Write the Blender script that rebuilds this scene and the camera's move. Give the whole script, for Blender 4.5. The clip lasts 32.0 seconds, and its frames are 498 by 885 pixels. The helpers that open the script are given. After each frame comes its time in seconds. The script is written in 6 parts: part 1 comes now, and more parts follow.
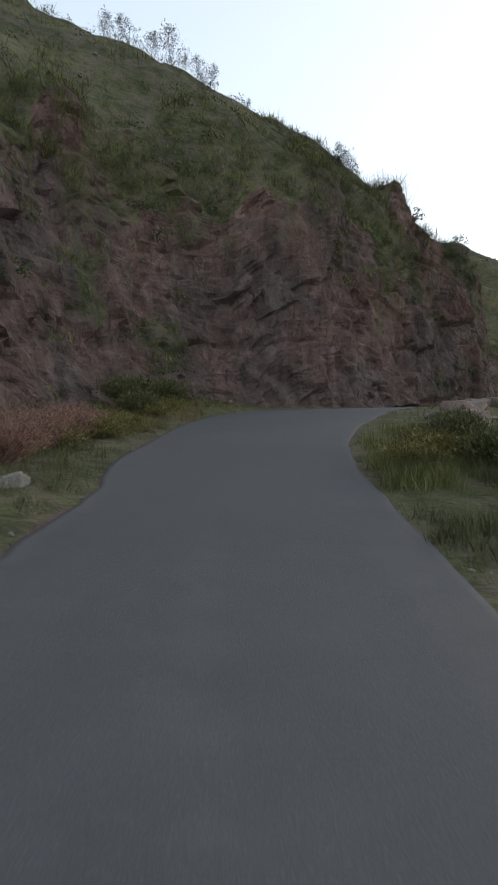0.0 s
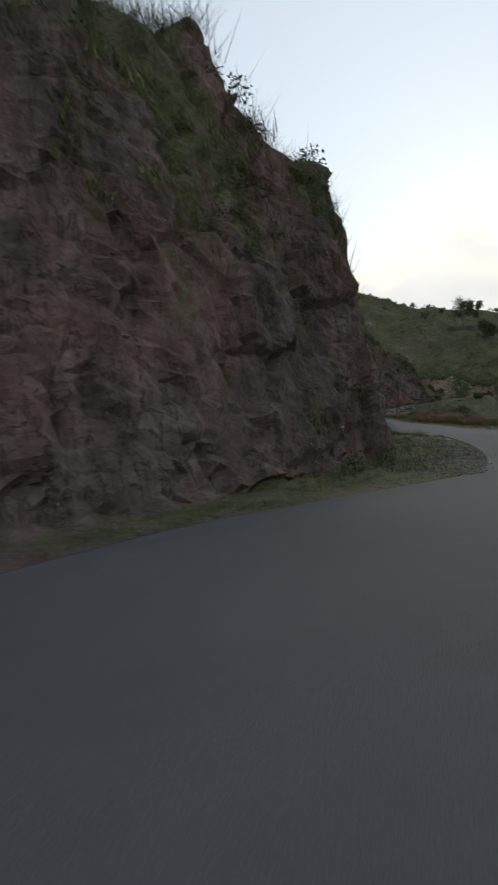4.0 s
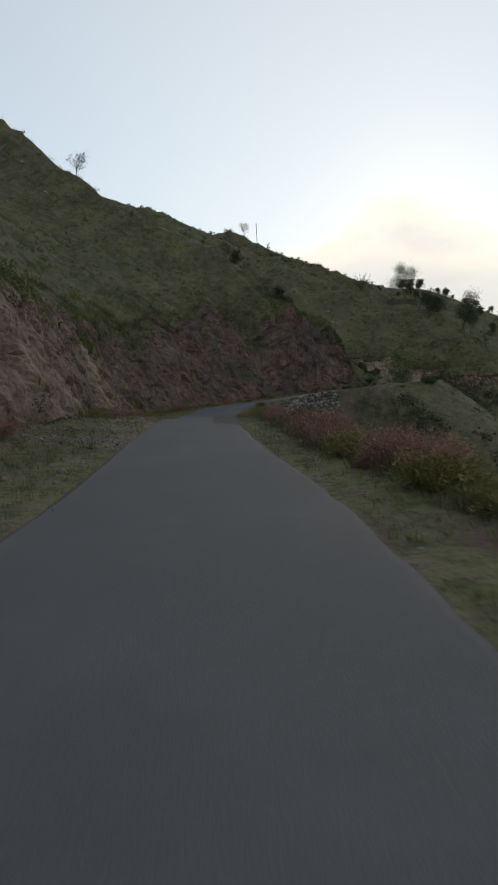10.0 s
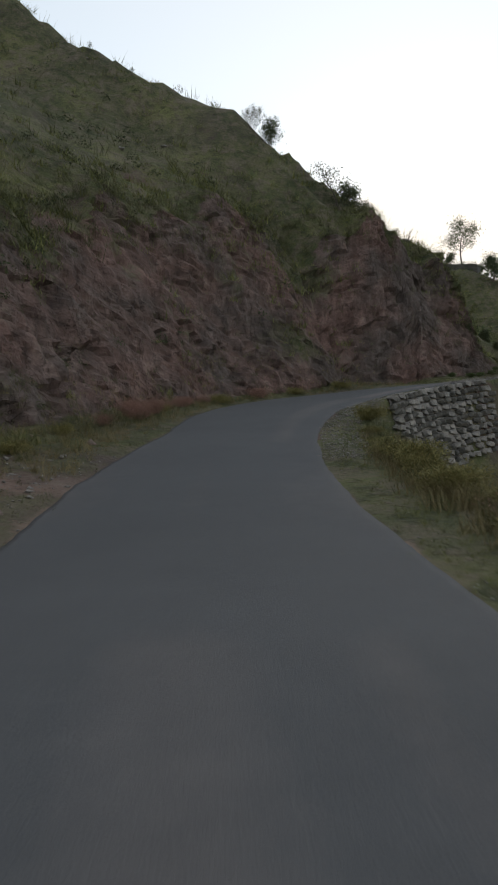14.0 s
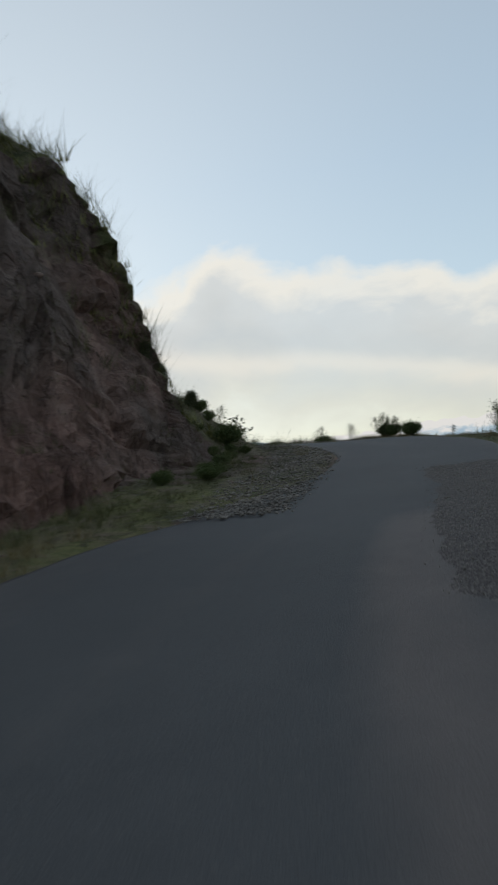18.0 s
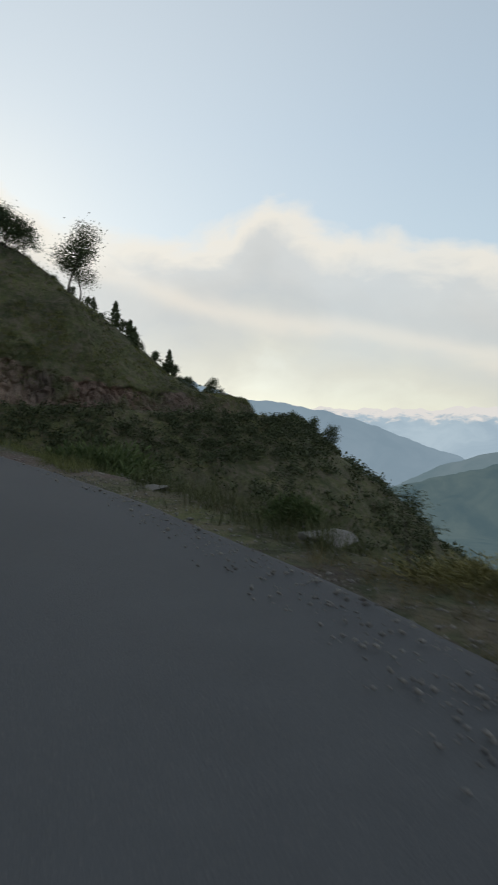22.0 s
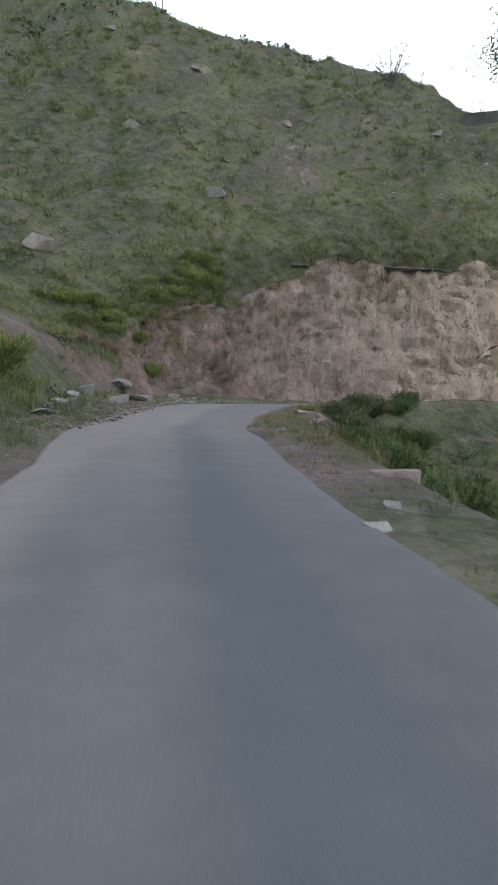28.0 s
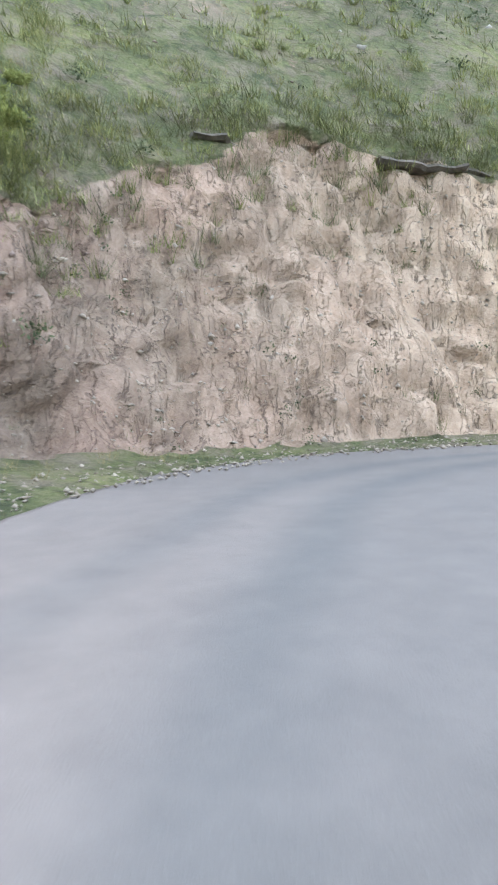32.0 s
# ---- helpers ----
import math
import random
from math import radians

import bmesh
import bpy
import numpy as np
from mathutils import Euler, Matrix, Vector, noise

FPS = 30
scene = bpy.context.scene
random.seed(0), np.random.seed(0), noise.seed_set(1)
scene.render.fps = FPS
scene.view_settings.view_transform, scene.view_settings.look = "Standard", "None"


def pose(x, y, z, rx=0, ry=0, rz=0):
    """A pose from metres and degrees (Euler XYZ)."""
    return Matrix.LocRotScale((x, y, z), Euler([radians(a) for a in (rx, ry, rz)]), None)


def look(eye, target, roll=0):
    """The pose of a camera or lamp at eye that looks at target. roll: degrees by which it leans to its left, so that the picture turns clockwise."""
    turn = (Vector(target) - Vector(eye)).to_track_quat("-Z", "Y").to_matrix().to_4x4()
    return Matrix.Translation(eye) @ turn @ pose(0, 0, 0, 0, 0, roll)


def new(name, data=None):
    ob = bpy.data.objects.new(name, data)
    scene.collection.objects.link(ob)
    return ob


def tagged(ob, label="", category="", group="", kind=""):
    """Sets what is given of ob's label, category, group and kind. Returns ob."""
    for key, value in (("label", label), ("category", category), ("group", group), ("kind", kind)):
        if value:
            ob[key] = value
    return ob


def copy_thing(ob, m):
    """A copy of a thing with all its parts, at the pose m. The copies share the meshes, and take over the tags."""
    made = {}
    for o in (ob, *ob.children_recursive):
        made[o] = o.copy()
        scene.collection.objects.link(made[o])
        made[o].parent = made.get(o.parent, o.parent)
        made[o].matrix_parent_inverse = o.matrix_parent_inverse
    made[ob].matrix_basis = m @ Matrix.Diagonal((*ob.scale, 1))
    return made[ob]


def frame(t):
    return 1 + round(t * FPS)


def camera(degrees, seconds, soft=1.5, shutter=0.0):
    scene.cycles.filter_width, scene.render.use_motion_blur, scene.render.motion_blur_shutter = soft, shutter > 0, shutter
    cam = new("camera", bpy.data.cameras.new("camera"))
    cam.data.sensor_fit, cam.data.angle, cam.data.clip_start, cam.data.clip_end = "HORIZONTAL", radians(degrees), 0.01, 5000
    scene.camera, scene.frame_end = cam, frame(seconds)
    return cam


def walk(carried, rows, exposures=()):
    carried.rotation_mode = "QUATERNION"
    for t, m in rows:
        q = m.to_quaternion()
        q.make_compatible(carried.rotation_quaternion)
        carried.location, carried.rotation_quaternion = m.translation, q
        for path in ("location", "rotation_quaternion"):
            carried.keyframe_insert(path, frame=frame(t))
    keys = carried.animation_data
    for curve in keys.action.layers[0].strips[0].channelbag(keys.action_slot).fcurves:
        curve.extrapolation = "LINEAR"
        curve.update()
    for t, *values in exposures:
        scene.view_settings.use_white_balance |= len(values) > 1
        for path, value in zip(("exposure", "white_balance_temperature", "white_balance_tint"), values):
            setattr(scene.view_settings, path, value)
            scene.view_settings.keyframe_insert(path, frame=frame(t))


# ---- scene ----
cam = camera(42.06, 32.0, soft=1.8, shutter=0.25)


def heading(x, y, z, yaw, pitch, roll):
    """A pose from place, yaw to the left of +y, pitch up and roll in degrees."""
    a, b = radians(yaw), radians(pitch)
    eye = Vector((x, y, z))
    way = Vector((-math.sin(a) * math.cos(b), math.cos(a) * math.cos(b), math.sin(b)))
    return look(eye, eye + way, roll)


PATH = [
    (0, 0.00, 0.00, 1.40, 0.01, 0.91, 1.24),
    (0.5, -0.06, 2.08, 1.65, -1.36, 0.26, 0.61),
    (1, -0.13, 3.87, 1.88, -2.78, 0.31, -0.18),
    (1.5, -0.11, 5.74, 2.12, -4.03, 1.45, -0.71),
    (2, -0.05, 7.78, 2.37, -4.58, 2.34, -1.50),
    (2.5, 0.13, 9.97, 2.65, -4.96, 3.10, -2.15),
    (4.5, 4.70, 20.11, 4.37, -25.77, 1.88, -4.57),
    (5, 6.10, 21.90, 4.55, -36.36, 1.14, -4.61),
    (5.5, 7.75, 23.66, 4.72, -44.83, -2.34, -5.07),
    (6, 9.56, 25.26, 4.80, -50.12, -3.57, -4.37),
    (6.5, 11.45, 26.96, 4.86, -51.72, -4.03, -2.47),
    (7, 13.44, 28.90, 4.95, -49.87, -3.05, -0.56),
    (7.5, 15.33, 31.07, 5.11, -45.08, -1.42, 0.75),
    (8, 17.20, 33.87, 5.36, -38.37, 0.33, 1.70),
    (8.5, 19.03, 37.20, 5.71, -32.07, 1.20, 1.52),
    (9, 20.62, 40.69, 6.08, -27.10, 1.01, 0.15),
    (9.5, 22.18, 44.45, 6.43, -24.03, 0.66, -1.92),
    (10, 23.73, 48.42, 6.77, -22.47, 0.34, -2.95),
    (10.5, 25.19, 52.54, 7.17, -20.94, -1.42, -2.91),
    (11, 26.54, 56.77, 7.57, -19.75, -0.95, -3.19),
    (11.5, 27.77, 61.21, 8.02, -19.24, -0.48, -2.85),
    (12, 29.05, 65.56, 8.51, -19.77, 0.61, -2.29),
    (12.5, 30.40, 69.93, 9.00, -21.06, 0.03, -0.72),
    (13, 31.91, 74.35, 9.42, -22.44, -0.75, -0.03),
    (13.5, 33.48, 78.64, 9.75, -22.85, -1.72, -0.55),
    (15.5, 39.91, 93.62, 10.48, -24.06, 1.80, -0.03),
    (16, 41.65, 97.06, 10.96, -27.39, 2.50, -2.07),
    (16.5, 43.63, 100.26, 11.46, -33.61, 3.24, -3.83),
    (17, 46.10, 103.28, 11.99, -42.17, 3.25, -4.97),
    (17.5, 48.89, 105.68, 12.44, -52.64, 2.38, -6.11),
    (18, 51.65, 107.44, 12.85, -63.62, 3.03, -6.68),
    (18.5, 54.83, 108.68, 13.27, -72.16, 1.76, -4.86),
    (19, 57.95, 109.53, 13.62, -77.92, 1.01, -2.39),
    (19.5, 61.19, 110.03, 13.85, -82.07, -0.65, 0.68),
    (20, 63.64, 110.73, 14.04, -84.87, -1.02, 0.44),
    (20.5, 66.08, 111.22, 14.28, -83.56, -0.54, 1.24),
    (21, 68.61, 111.97, 14.56, -78.69, -1.14, 1.30),
    (21.5, 70.68, 112.93, 14.81, -71.07, -0.27, 0.55),
    (22, 72.61, 114.30, 15.06, -61.39, -0.68, 1.89),
    (22.5, 74.29, 115.80, 15.22, -53.03, -0.77, 2.56),
    (23, 75.56, 117.23, 15.34, -46.42, -0.86, 2.91),
    (23.5, 76.62, 118.77, 15.48, -40.31, -0.36, 2.62),
    (24, 77.53, 120.40, 15.65, -34.27, 0.29, 1.18),
    (24.5, 78.55, 122.54, 15.83, -29.56, -1.01, 1.18),
    (25, 79.78, 124.98, 15.99, -26.63, -0.41, -0.73),
    (25.5, 80.96, 127.69, 16.16, -24.91, -0.93, -1.41),
    (27.5, 84.66, 142.41, 16.26, -23.59, -2.75, 0.91),
    (28, 85.67, 145.44, 16.46, -22.08, -2.89, 0.86),
    (28.5, 86.61, 148.54, 16.67, -20.87, -2.89, 1.21),
    (29, 87.41, 151.38, 16.87, -20.14, -2.59, 2.59),
    (29.5, 88.13, 153.99, 17.10, -20.83, -1.62, 2.99),
    (30, 89.07, 156.69, 17.28, -22.55, -1.20, 1.29),
    (30.5, 90.21, 159.48, 17.45, -24.98, -2.78, 0.65),
    (31, 91.56, 161.96, 17.60, -27.31, -3.86, -1.42),
    (31.5, 92.89, 164.78, 17.83, -30.67, -3.66, -1.56),
    (32, 94.39, 167.23, 18.06, -34.75, -3.22, -0.56),
]
EXPOSURES = [(0.0, 0.85, 6650, 12), (1.0, 0.98, 6610, 12), (2.5, 0.98, 6550, 12), (5.0, 0.0, 6450, 8), (9.0, 0.22, 6650, 9), (13.5, 0.42, 6900, 11), (15.5, 1.1, 6700, 11), (16.5, 1.05, 6700, 11), (18.0, 0.05, 6350, 7),
             (21.0, 0.0, 6350, 7), (23.0, 0.1, 6600, 9), (25.5, 0.6, 6750, 12), (27.5, 1.55, 6300, 12), (29.0, 2.2, 6190, 11), (30.0, 2.65, 6120, 11), (31.0, 3.02, 6120, 9), (32.0, 3.14, 6120, 8)]
walk(cam, [(t, heading(*row)) for t, *row in PATH], EXPOSURES)

# ---- world, sun ----
SUN_AZ, SUN_EL = -38.0, 14.0          # degrees to the left of +y, above the horizon


def nodes_of(tree):
    tree.nodes.clear()
    return tree.nodes, tree.links


def math_node(nt, op, a, b=0.5, clamp=False):
    n = nt.nodes.new("ShaderNodeMath")
    n.operation, n.use_clamp = op, clamp
    for k, v in enumerate((a, b)):
        if isinstance(v, (int, float)):
            n.inputs[k].default_value = v
        else:
            nt.links.new(v, n.inputs[k])
    return n.outputs[0]


def noise_node(nt, vec, scale, detail=4.0, rough=0.55, dist=0.0):
    n = nt.nodes.new("ShaderNodeTexNoise")
    n.inputs["Scale"].default_value, n.inputs["Detail"].default_value = scale, detail
    n.inputs["Roughness"].default_value, n.inputs["Distortion"].default_value = rough, dist
    if vec is not None:
        nt.links.new(vec, n.inputs["Vector"])
    return n.outputs["Fac"]


def ramp(nt, fac, stops):
    n = nt.nodes.new("ShaderNodeValToRGB")
    el = n.color_ramp.elements
    while len(el) < len(stops):
        el.new(0.5)
    for e, (p, c) in zip(el, stops):
        e.position = p
        e.color = (c, c, c, 1) if isinstance(c, (int, float)) else (*c, 1)
    nt.links.new(fac, n.inputs[0])
    return n.outputs[0]


def mix(nt, fac, a, b, how="MIX"):
    n = nt.nodes.new("ShaderNodeMix")
    n.data_type, n.blend_type = "RGBA", how
    for sock, v in ((n.inputs[0], fac), (n.inputs[6], a), (n.inputs[7], b)):
        if isinstance(v, (int, float)):
            sock.default_value = v
        elif isinstance(v, tuple):
            sock.default_value = (*v, 1)
        else:
            nt.links.new(v, sock)
    return n.outputs[2]


BANK_TOP = [(20, 15), (31, 17.5), (37, 20), (44, 16.9), (55, 16.5), (59.4, 17.3), (62.3, 19.2), (67.5, 17.6), (78, 16.2), (86, 13.6), (97, 11.8), (103, 13.6), (107, 10.5), (120, 10)]


def make_world():
    world = bpy.data.worlds.new("evening_sky")
    scene.world = world
    world.use_nodes = True
    nt = world.node_tree
    nodes, links = nodes_of(nt)
    sky = nodes.new("ShaderNodeTexSky")
    sky.sky_type, sky.sun_disc = "NISHITA", False
    sky.sun_elevation, sky.sun_rotation = radians(SUN_EL), radians(-SUN_AZ)
    sky.air_density, sky.dust_density, sky.altitude = 1.0, 1.5, 1500
    tc = nodes.new("ShaderNodeTexCoord")
    sep = nodes.new("ShaderNodeSeparateXYZ")
    links.new(tc.outputs["Generated"], sep.inputs[0])
    up = sep.outputs[2]
    # thin high haze: pale cream low down, grey-blue above
    haze = ramp(nt, up, [(0.0, (0.74, 0.72, 0.60)), (0.09, (0.78, 0.77, 0.66)), (0.22, (0.60, 0.72, 0.79)), (0.42, (0.50, 0.62, 0.735)), (0.62, (0.46, 0.545, 0.635)), (0.85, (0.49, 0.52, 0.55))])
    dim = nodes.new("ShaderNodeVectorMath")
    dim.operation = "SCALE"
    dim.inputs["Scale"].default_value = 0.11
    links.new(sky.outputs[0], dim.inputs[0])
    base = mix(nt, 0.72, dim.outputs[0], haze)
    # glow of the low sun behind the cloud
    dot = nodes.new("ShaderNodeVectorMath")
    dot.operation = "DOT_PRODUCT"
    a, b = radians(SUN_AZ), radians(SUN_EL + 4.5)
    dot.inputs[1].default_value = (-math.sin(a) * math.cos(b), math.cos(a) * math.cos(b), math.sin(b))
    links.new(tc.outputs["Generated"], dot.inputs[0])
    near = math_node(nt, "MAXIMUM", dot.outputs["Value"], 0.0)
    wide = math_node(nt, "POWER", near, 5.0)
    tight = math_node(nt, "POWER", near, 150.0)
    base = mix(nt, math_node(nt, "MULTIPLY", wide, 0.40), base, (0.93, 0.96, 0.97))
    # cloud bank: the height of its top, in degrees, by bearing
    east = math_node(nt, "MULTIPLY", math_node(nt, "ARCTAN2", sep.outputs[0], sep.outputs[1]), 57.2958)
    high = math_node(nt, "MULTIPLY", math_node(nt, "ARCSINE", up, 0.0), 57.2958)
    crown = ramp(nt, math_node(nt, "DIVIDE", math_node(nt, "SUBTRACT", east, 20.0), 100.0, True), [((a - 20) / 100, e / 30) for a, e in BANK_TOP])
    crown = math_node(nt, "MULTIPLY", crown, 30.0)
    flat = nodes.new("ShaderNodeMapping")
    flat.inputs["Scale"].default_value = (1.0, 1.0, 1.9)
    flat.inputs["Location"].default_value = (0.35, 1.7, 0.4)
    links.new(tc.outputs["Generated"], flat.inputs["Vector"])
    puff = noise_node(nt, flat.outputs[0], 9.0, 6.0, 0.55, 0.3)
    wisp = noise_node(nt, flat.outputs[0], 3.2, 5.0, 0.55, 0.6)
    deep = math_node(nt, "ADD", math_node(nt, "SUBTRACT", crown, high), math_node(nt, "MULTIPLY", math_node(nt, "SUBTRACT", puff, 0.5), 7.0))
    deep = math_node(nt, "ADD", deep, math_node(nt, "MULTIPLY", math_node(nt, "SUBTRACT", wisp, 0.5), 3.0))
    depth = math_node(nt, "DIVIDE", math_node(nt, "ADD", deep, 4.0), 20.0, True)
    cover = math_node(nt, "MULTIPLY", ramp(nt, depth, [(0.15, 0.0), (0.24, 0.85), (0.45, 1.0), (0.80, 0.85), (0.97, 0.15)]), ramp(nt, wisp, [(0.25, 0.72), (0.55, 1.0)]))
    shade = ramp(nt, depth, [(0.15, (0.92, 0.84, 0.74)), (0.27, (0.90, 0.81, 0.69)), (0.35, (0.66, 0.645, 0.62)), (0.55, (0.57, 0.575, 0.57)), (0.74, (0.66, 0.64, 0.57)), (0.95, (0.80, 0.76, 0.63))])
    # a long warm streak along the lower edge of the bank
    line = math_node(nt, "SUBTRACT", 12.6, math_node(nt, "MULTIPLY", math_node(nt, "SUBTRACT", east, 50.0), 0.187))
    off = math_node(nt, "ADD", math_node(nt, "SUBTRACT", high, line), math_node(nt, "MULTIPLY", math_node(nt, "SUBTRACT", wisp, 0.5), 4.0))
    glow = math_node(nt, "POWER", 2.718, math_node(nt, "MULTIPLY", math_node(nt, "MULTIPLY", off, off), -1.1))
    shade = mix(nt, math_node(nt, "MULTIPLY", glow, 0.6), shade, (0.88, 0.78, 0.66))
    base = mix(nt, math_node(nt, "MULTIPLY", cover, 0.88), base, shade)
    base = mix(nt, math_node(nt, "MULTIPLY", tight, 0.12), base, (1.08, 1.0, 0.84))
    bg = nodes.new("ShaderNodeBackground")
    bg.inputs["Strength"].default_value = SKY
    links.new(base, bg.inputs["Color"])
    out = nodes.new("ShaderNodeOutputWorld")
    links.new(bg.outputs[0], out.inputs[0])


SKY = 1.0
make_world()
sun = new("sun", bpy.data.lights.new("sun", "SUN"))
sun.data.energy, sun.data.angle, sun.data.color = 0.5, radians(18), (1.0, 0.82, 0.6)
sa, se = radians(SUN_AZ), radians(SUN_EL)
sun.matrix_world = look((0, 0, 60), Vector((0, 0, 60)) - 50 * Vector((-math.sin(sa) * math.cos(se), math.cos(sa) * math.cos(se), math.sin(se))))


# ---- materials ----
def material(name):
    m = bpy.data.materials.new(name)
    m.use_nodes = True
    nt = m.node_tree
    nodes_of(nt)
    bsdf = nt.nodes.new("ShaderNodeBsdfPrincipled")
    out = nt.nodes.new("ShaderNodeOutputMaterial")
    nt.links.new(bsdf.outputs[0], out.inputs[0])
    geo = nt.nodes.new("ShaderNodeNewGeometry")
    return m, nt, bsdf, geo


def bump(nt, bsdf, height, strength, distance):
    b = nt.nodes.new("ShaderNodeBump")
    b.inputs["Strength"].default_value, b.inputs["Distance"].default_value = strength, distance
    nt.links.new(height, b.inputs["Height"])
    nt.links.new(b.outputs[0], bsdf.inputs["Normal"])


def plain(name, low, high, scale, rough=0.85, grain=0.02, fine=60.0):
    """A matt surface that wanders between two colours, with fine relief."""
    m, nt, bsdf, geo = material(name)
    n1 = noise_node(nt, geo.outputs["Position"], scale, 6.0, 0.6)
    n2 = noise_node(nt, geo.outputs["Position"], fine, 3.0, 0.6)
    f = math_node(nt, "ADD", math_node(nt, "MULTIPLY", n1, 0.65), math_node(nt, "MULTIPLY", n2, 0.35))
    nt.links.new(ramp(nt, f, [(0.35, low), (0.65, high)]), bsdf.inputs["Base Color"])
    bsdf.inputs["Roughness"].default_value = rough
    bump(nt, bsdf, n2, 0.6, grain)
    return m


def foliage(name, low, high, spread=0.5):
    """Leaves or blades: each island its own tint between two colours."""
    m, nt, bsdf, geo = material(name)
    n1 = noise_node(nt, geo.outputs["Position"], 0.35, 3.0)
    f = math_node(nt, "ADD", math_node(nt, "MULTIPLY", geo.outputs["Random Per Island"], spread), math_node(nt, "MULTIPLY", n1, 1.0 - spread))
    nt.links.new(ramp(nt, f, [(0.2, low), (0.8, high)]), bsdf.inputs["Base Color"])
    bsdf.inputs["Roughness"].default_value = 0.7
    bsdf.inputs["Specular IOR Level"].default_value = 0.2
    return m


def ground_material():
    """Hillside: rock where it is steep, grass and soil elsewhere. The attribute 'kind' holds the rock colour (0 red, 1 tan), 'cover' the grass."""
    m, nt, bsdf, geo = material("hillside")
    pos = geo.outputs["Position"]
    kind = nt.nodes.new("ShaderNodeAttribute")
    kind.attribute_name = "kind"
    cover = nt.nodes.new("ShaderNodeAttribute")
    cover.attribute_name = "cover"
    big = noise_node(nt, pos, 0.22, 5.0, 0.6, 0.3)
    mid = noise_node(nt, pos, 1.1, 6.0, 0.65, 0.4)
    fine = noise_node(nt, pos, 9.0, 5.0, 0.65)
    tex = math_node(nt, "ADD", math_node(nt, "MULTIPLY", mid, 0.62), math_node(nt, "MULTIPLY", fine, 0.38))
    tall = nt.nodes.new("ShaderNodeMapping")
    tall.inputs["Scale"].default_value = (1.0, 1.0, 0.2)
    nt.links.new(pos, tall.inputs["Vector"])
    runs = noise_node(nt, tall.outputs[0], 1.5, 6.0, 0.6, 0.5)
    rtex = math_node(nt, "ADD", math_node(nt, "MULTIPLY", tex, 0.6), math_node(nt, "MULTIPLY", runs, 0.4))
    warm = ramp(nt, rtex, [(0.36, (0.070, 0.041, 0.035)), (0.5, (0.150, 0.091, 0.076)), (0.64, (0.255, 0.168, 0.142))])
    dull = ramp(nt, rtex, [(0.36, (0.046, 0.036, 0.032)), (0.5, (0.096, 0.073, 0.064)), (0.64, (0.170, 0.136, 0.120))])
    red = mix(nt, ramp(nt, big, [(0.40, 0.0), (0.60, 1.0)]), dull, warm)
    fineruns = noise_node(nt, tall.outputs[0], 4.0, 5.0, 0.65, 0.6)
    ttex = math_node(nt, "ADD", math_node(nt, "MULTIPLY", rtex, 0.8), math_node(nt, "MULTIPLY", fineruns, 0.2))
    tan = ramp(nt, ttex, [(0.34, (0.195, 0.135, 0.096)), (0.46, (0.365, 0.264, 0.193)), (0.60, (0.49, 0.372, 0.280))])
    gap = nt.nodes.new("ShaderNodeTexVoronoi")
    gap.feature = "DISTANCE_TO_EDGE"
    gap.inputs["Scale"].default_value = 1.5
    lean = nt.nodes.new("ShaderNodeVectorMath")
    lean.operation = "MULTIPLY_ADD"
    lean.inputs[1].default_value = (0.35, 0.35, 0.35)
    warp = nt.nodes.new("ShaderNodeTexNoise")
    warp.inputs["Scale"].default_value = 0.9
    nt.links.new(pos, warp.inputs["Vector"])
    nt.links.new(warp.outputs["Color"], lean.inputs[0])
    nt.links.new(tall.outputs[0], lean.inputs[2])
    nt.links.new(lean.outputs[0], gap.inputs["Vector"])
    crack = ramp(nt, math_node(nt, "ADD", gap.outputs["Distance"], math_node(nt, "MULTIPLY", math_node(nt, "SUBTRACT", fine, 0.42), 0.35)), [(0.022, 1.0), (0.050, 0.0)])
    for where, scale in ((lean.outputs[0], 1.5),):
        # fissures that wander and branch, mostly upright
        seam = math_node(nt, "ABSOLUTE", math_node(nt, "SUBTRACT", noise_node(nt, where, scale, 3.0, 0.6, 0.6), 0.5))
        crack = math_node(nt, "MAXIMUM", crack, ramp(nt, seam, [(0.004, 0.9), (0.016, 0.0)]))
    # shade inside the cracks is put into the tan and red colours
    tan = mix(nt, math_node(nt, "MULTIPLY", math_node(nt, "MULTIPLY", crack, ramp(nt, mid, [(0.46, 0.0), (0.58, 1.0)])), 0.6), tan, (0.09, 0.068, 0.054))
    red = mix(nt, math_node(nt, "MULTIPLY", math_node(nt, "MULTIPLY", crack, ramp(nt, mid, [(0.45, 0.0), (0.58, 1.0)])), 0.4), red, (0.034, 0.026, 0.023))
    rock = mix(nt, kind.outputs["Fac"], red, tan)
    soil = ramp(nt, tex, [(0.35, (0.062, 0.049, 0.038)), (0.65, (0.140, 0.111, 0.088))])
    green = ramp(nt, math_node(nt, "ADD", math_node(nt, "ADD", math_node(nt, "MULTIPLY", big, 0.4), math_node(nt, "MULTIPLY", mid, 0.3)), math_node(nt, "MULTIPLY", fine, 0.3)),
                 [(0.38, (0.030, 0.037, 0.017)), (0.5, (0.082, 0.090, 0.036)), (0.61, (0.175, 0.172, 0.066))])
    patch = ramp(nt, math_node(nt, "ADD", mid, math_node(nt, "MULTIPLY", fine, 0.35)), [(0.60, 0.0), (0.80, 1.0)])
    clumps = ramp(nt, noise_node(nt, pos, 2.6, 4.0, 0.6, 0.5), [(0.50, 0.0), (0.62, 1.0)])
    green = mix(nt, math_node(nt, "MULTIPLY", clumps, 0.6), green, (0.027, 0.031, 0.015))
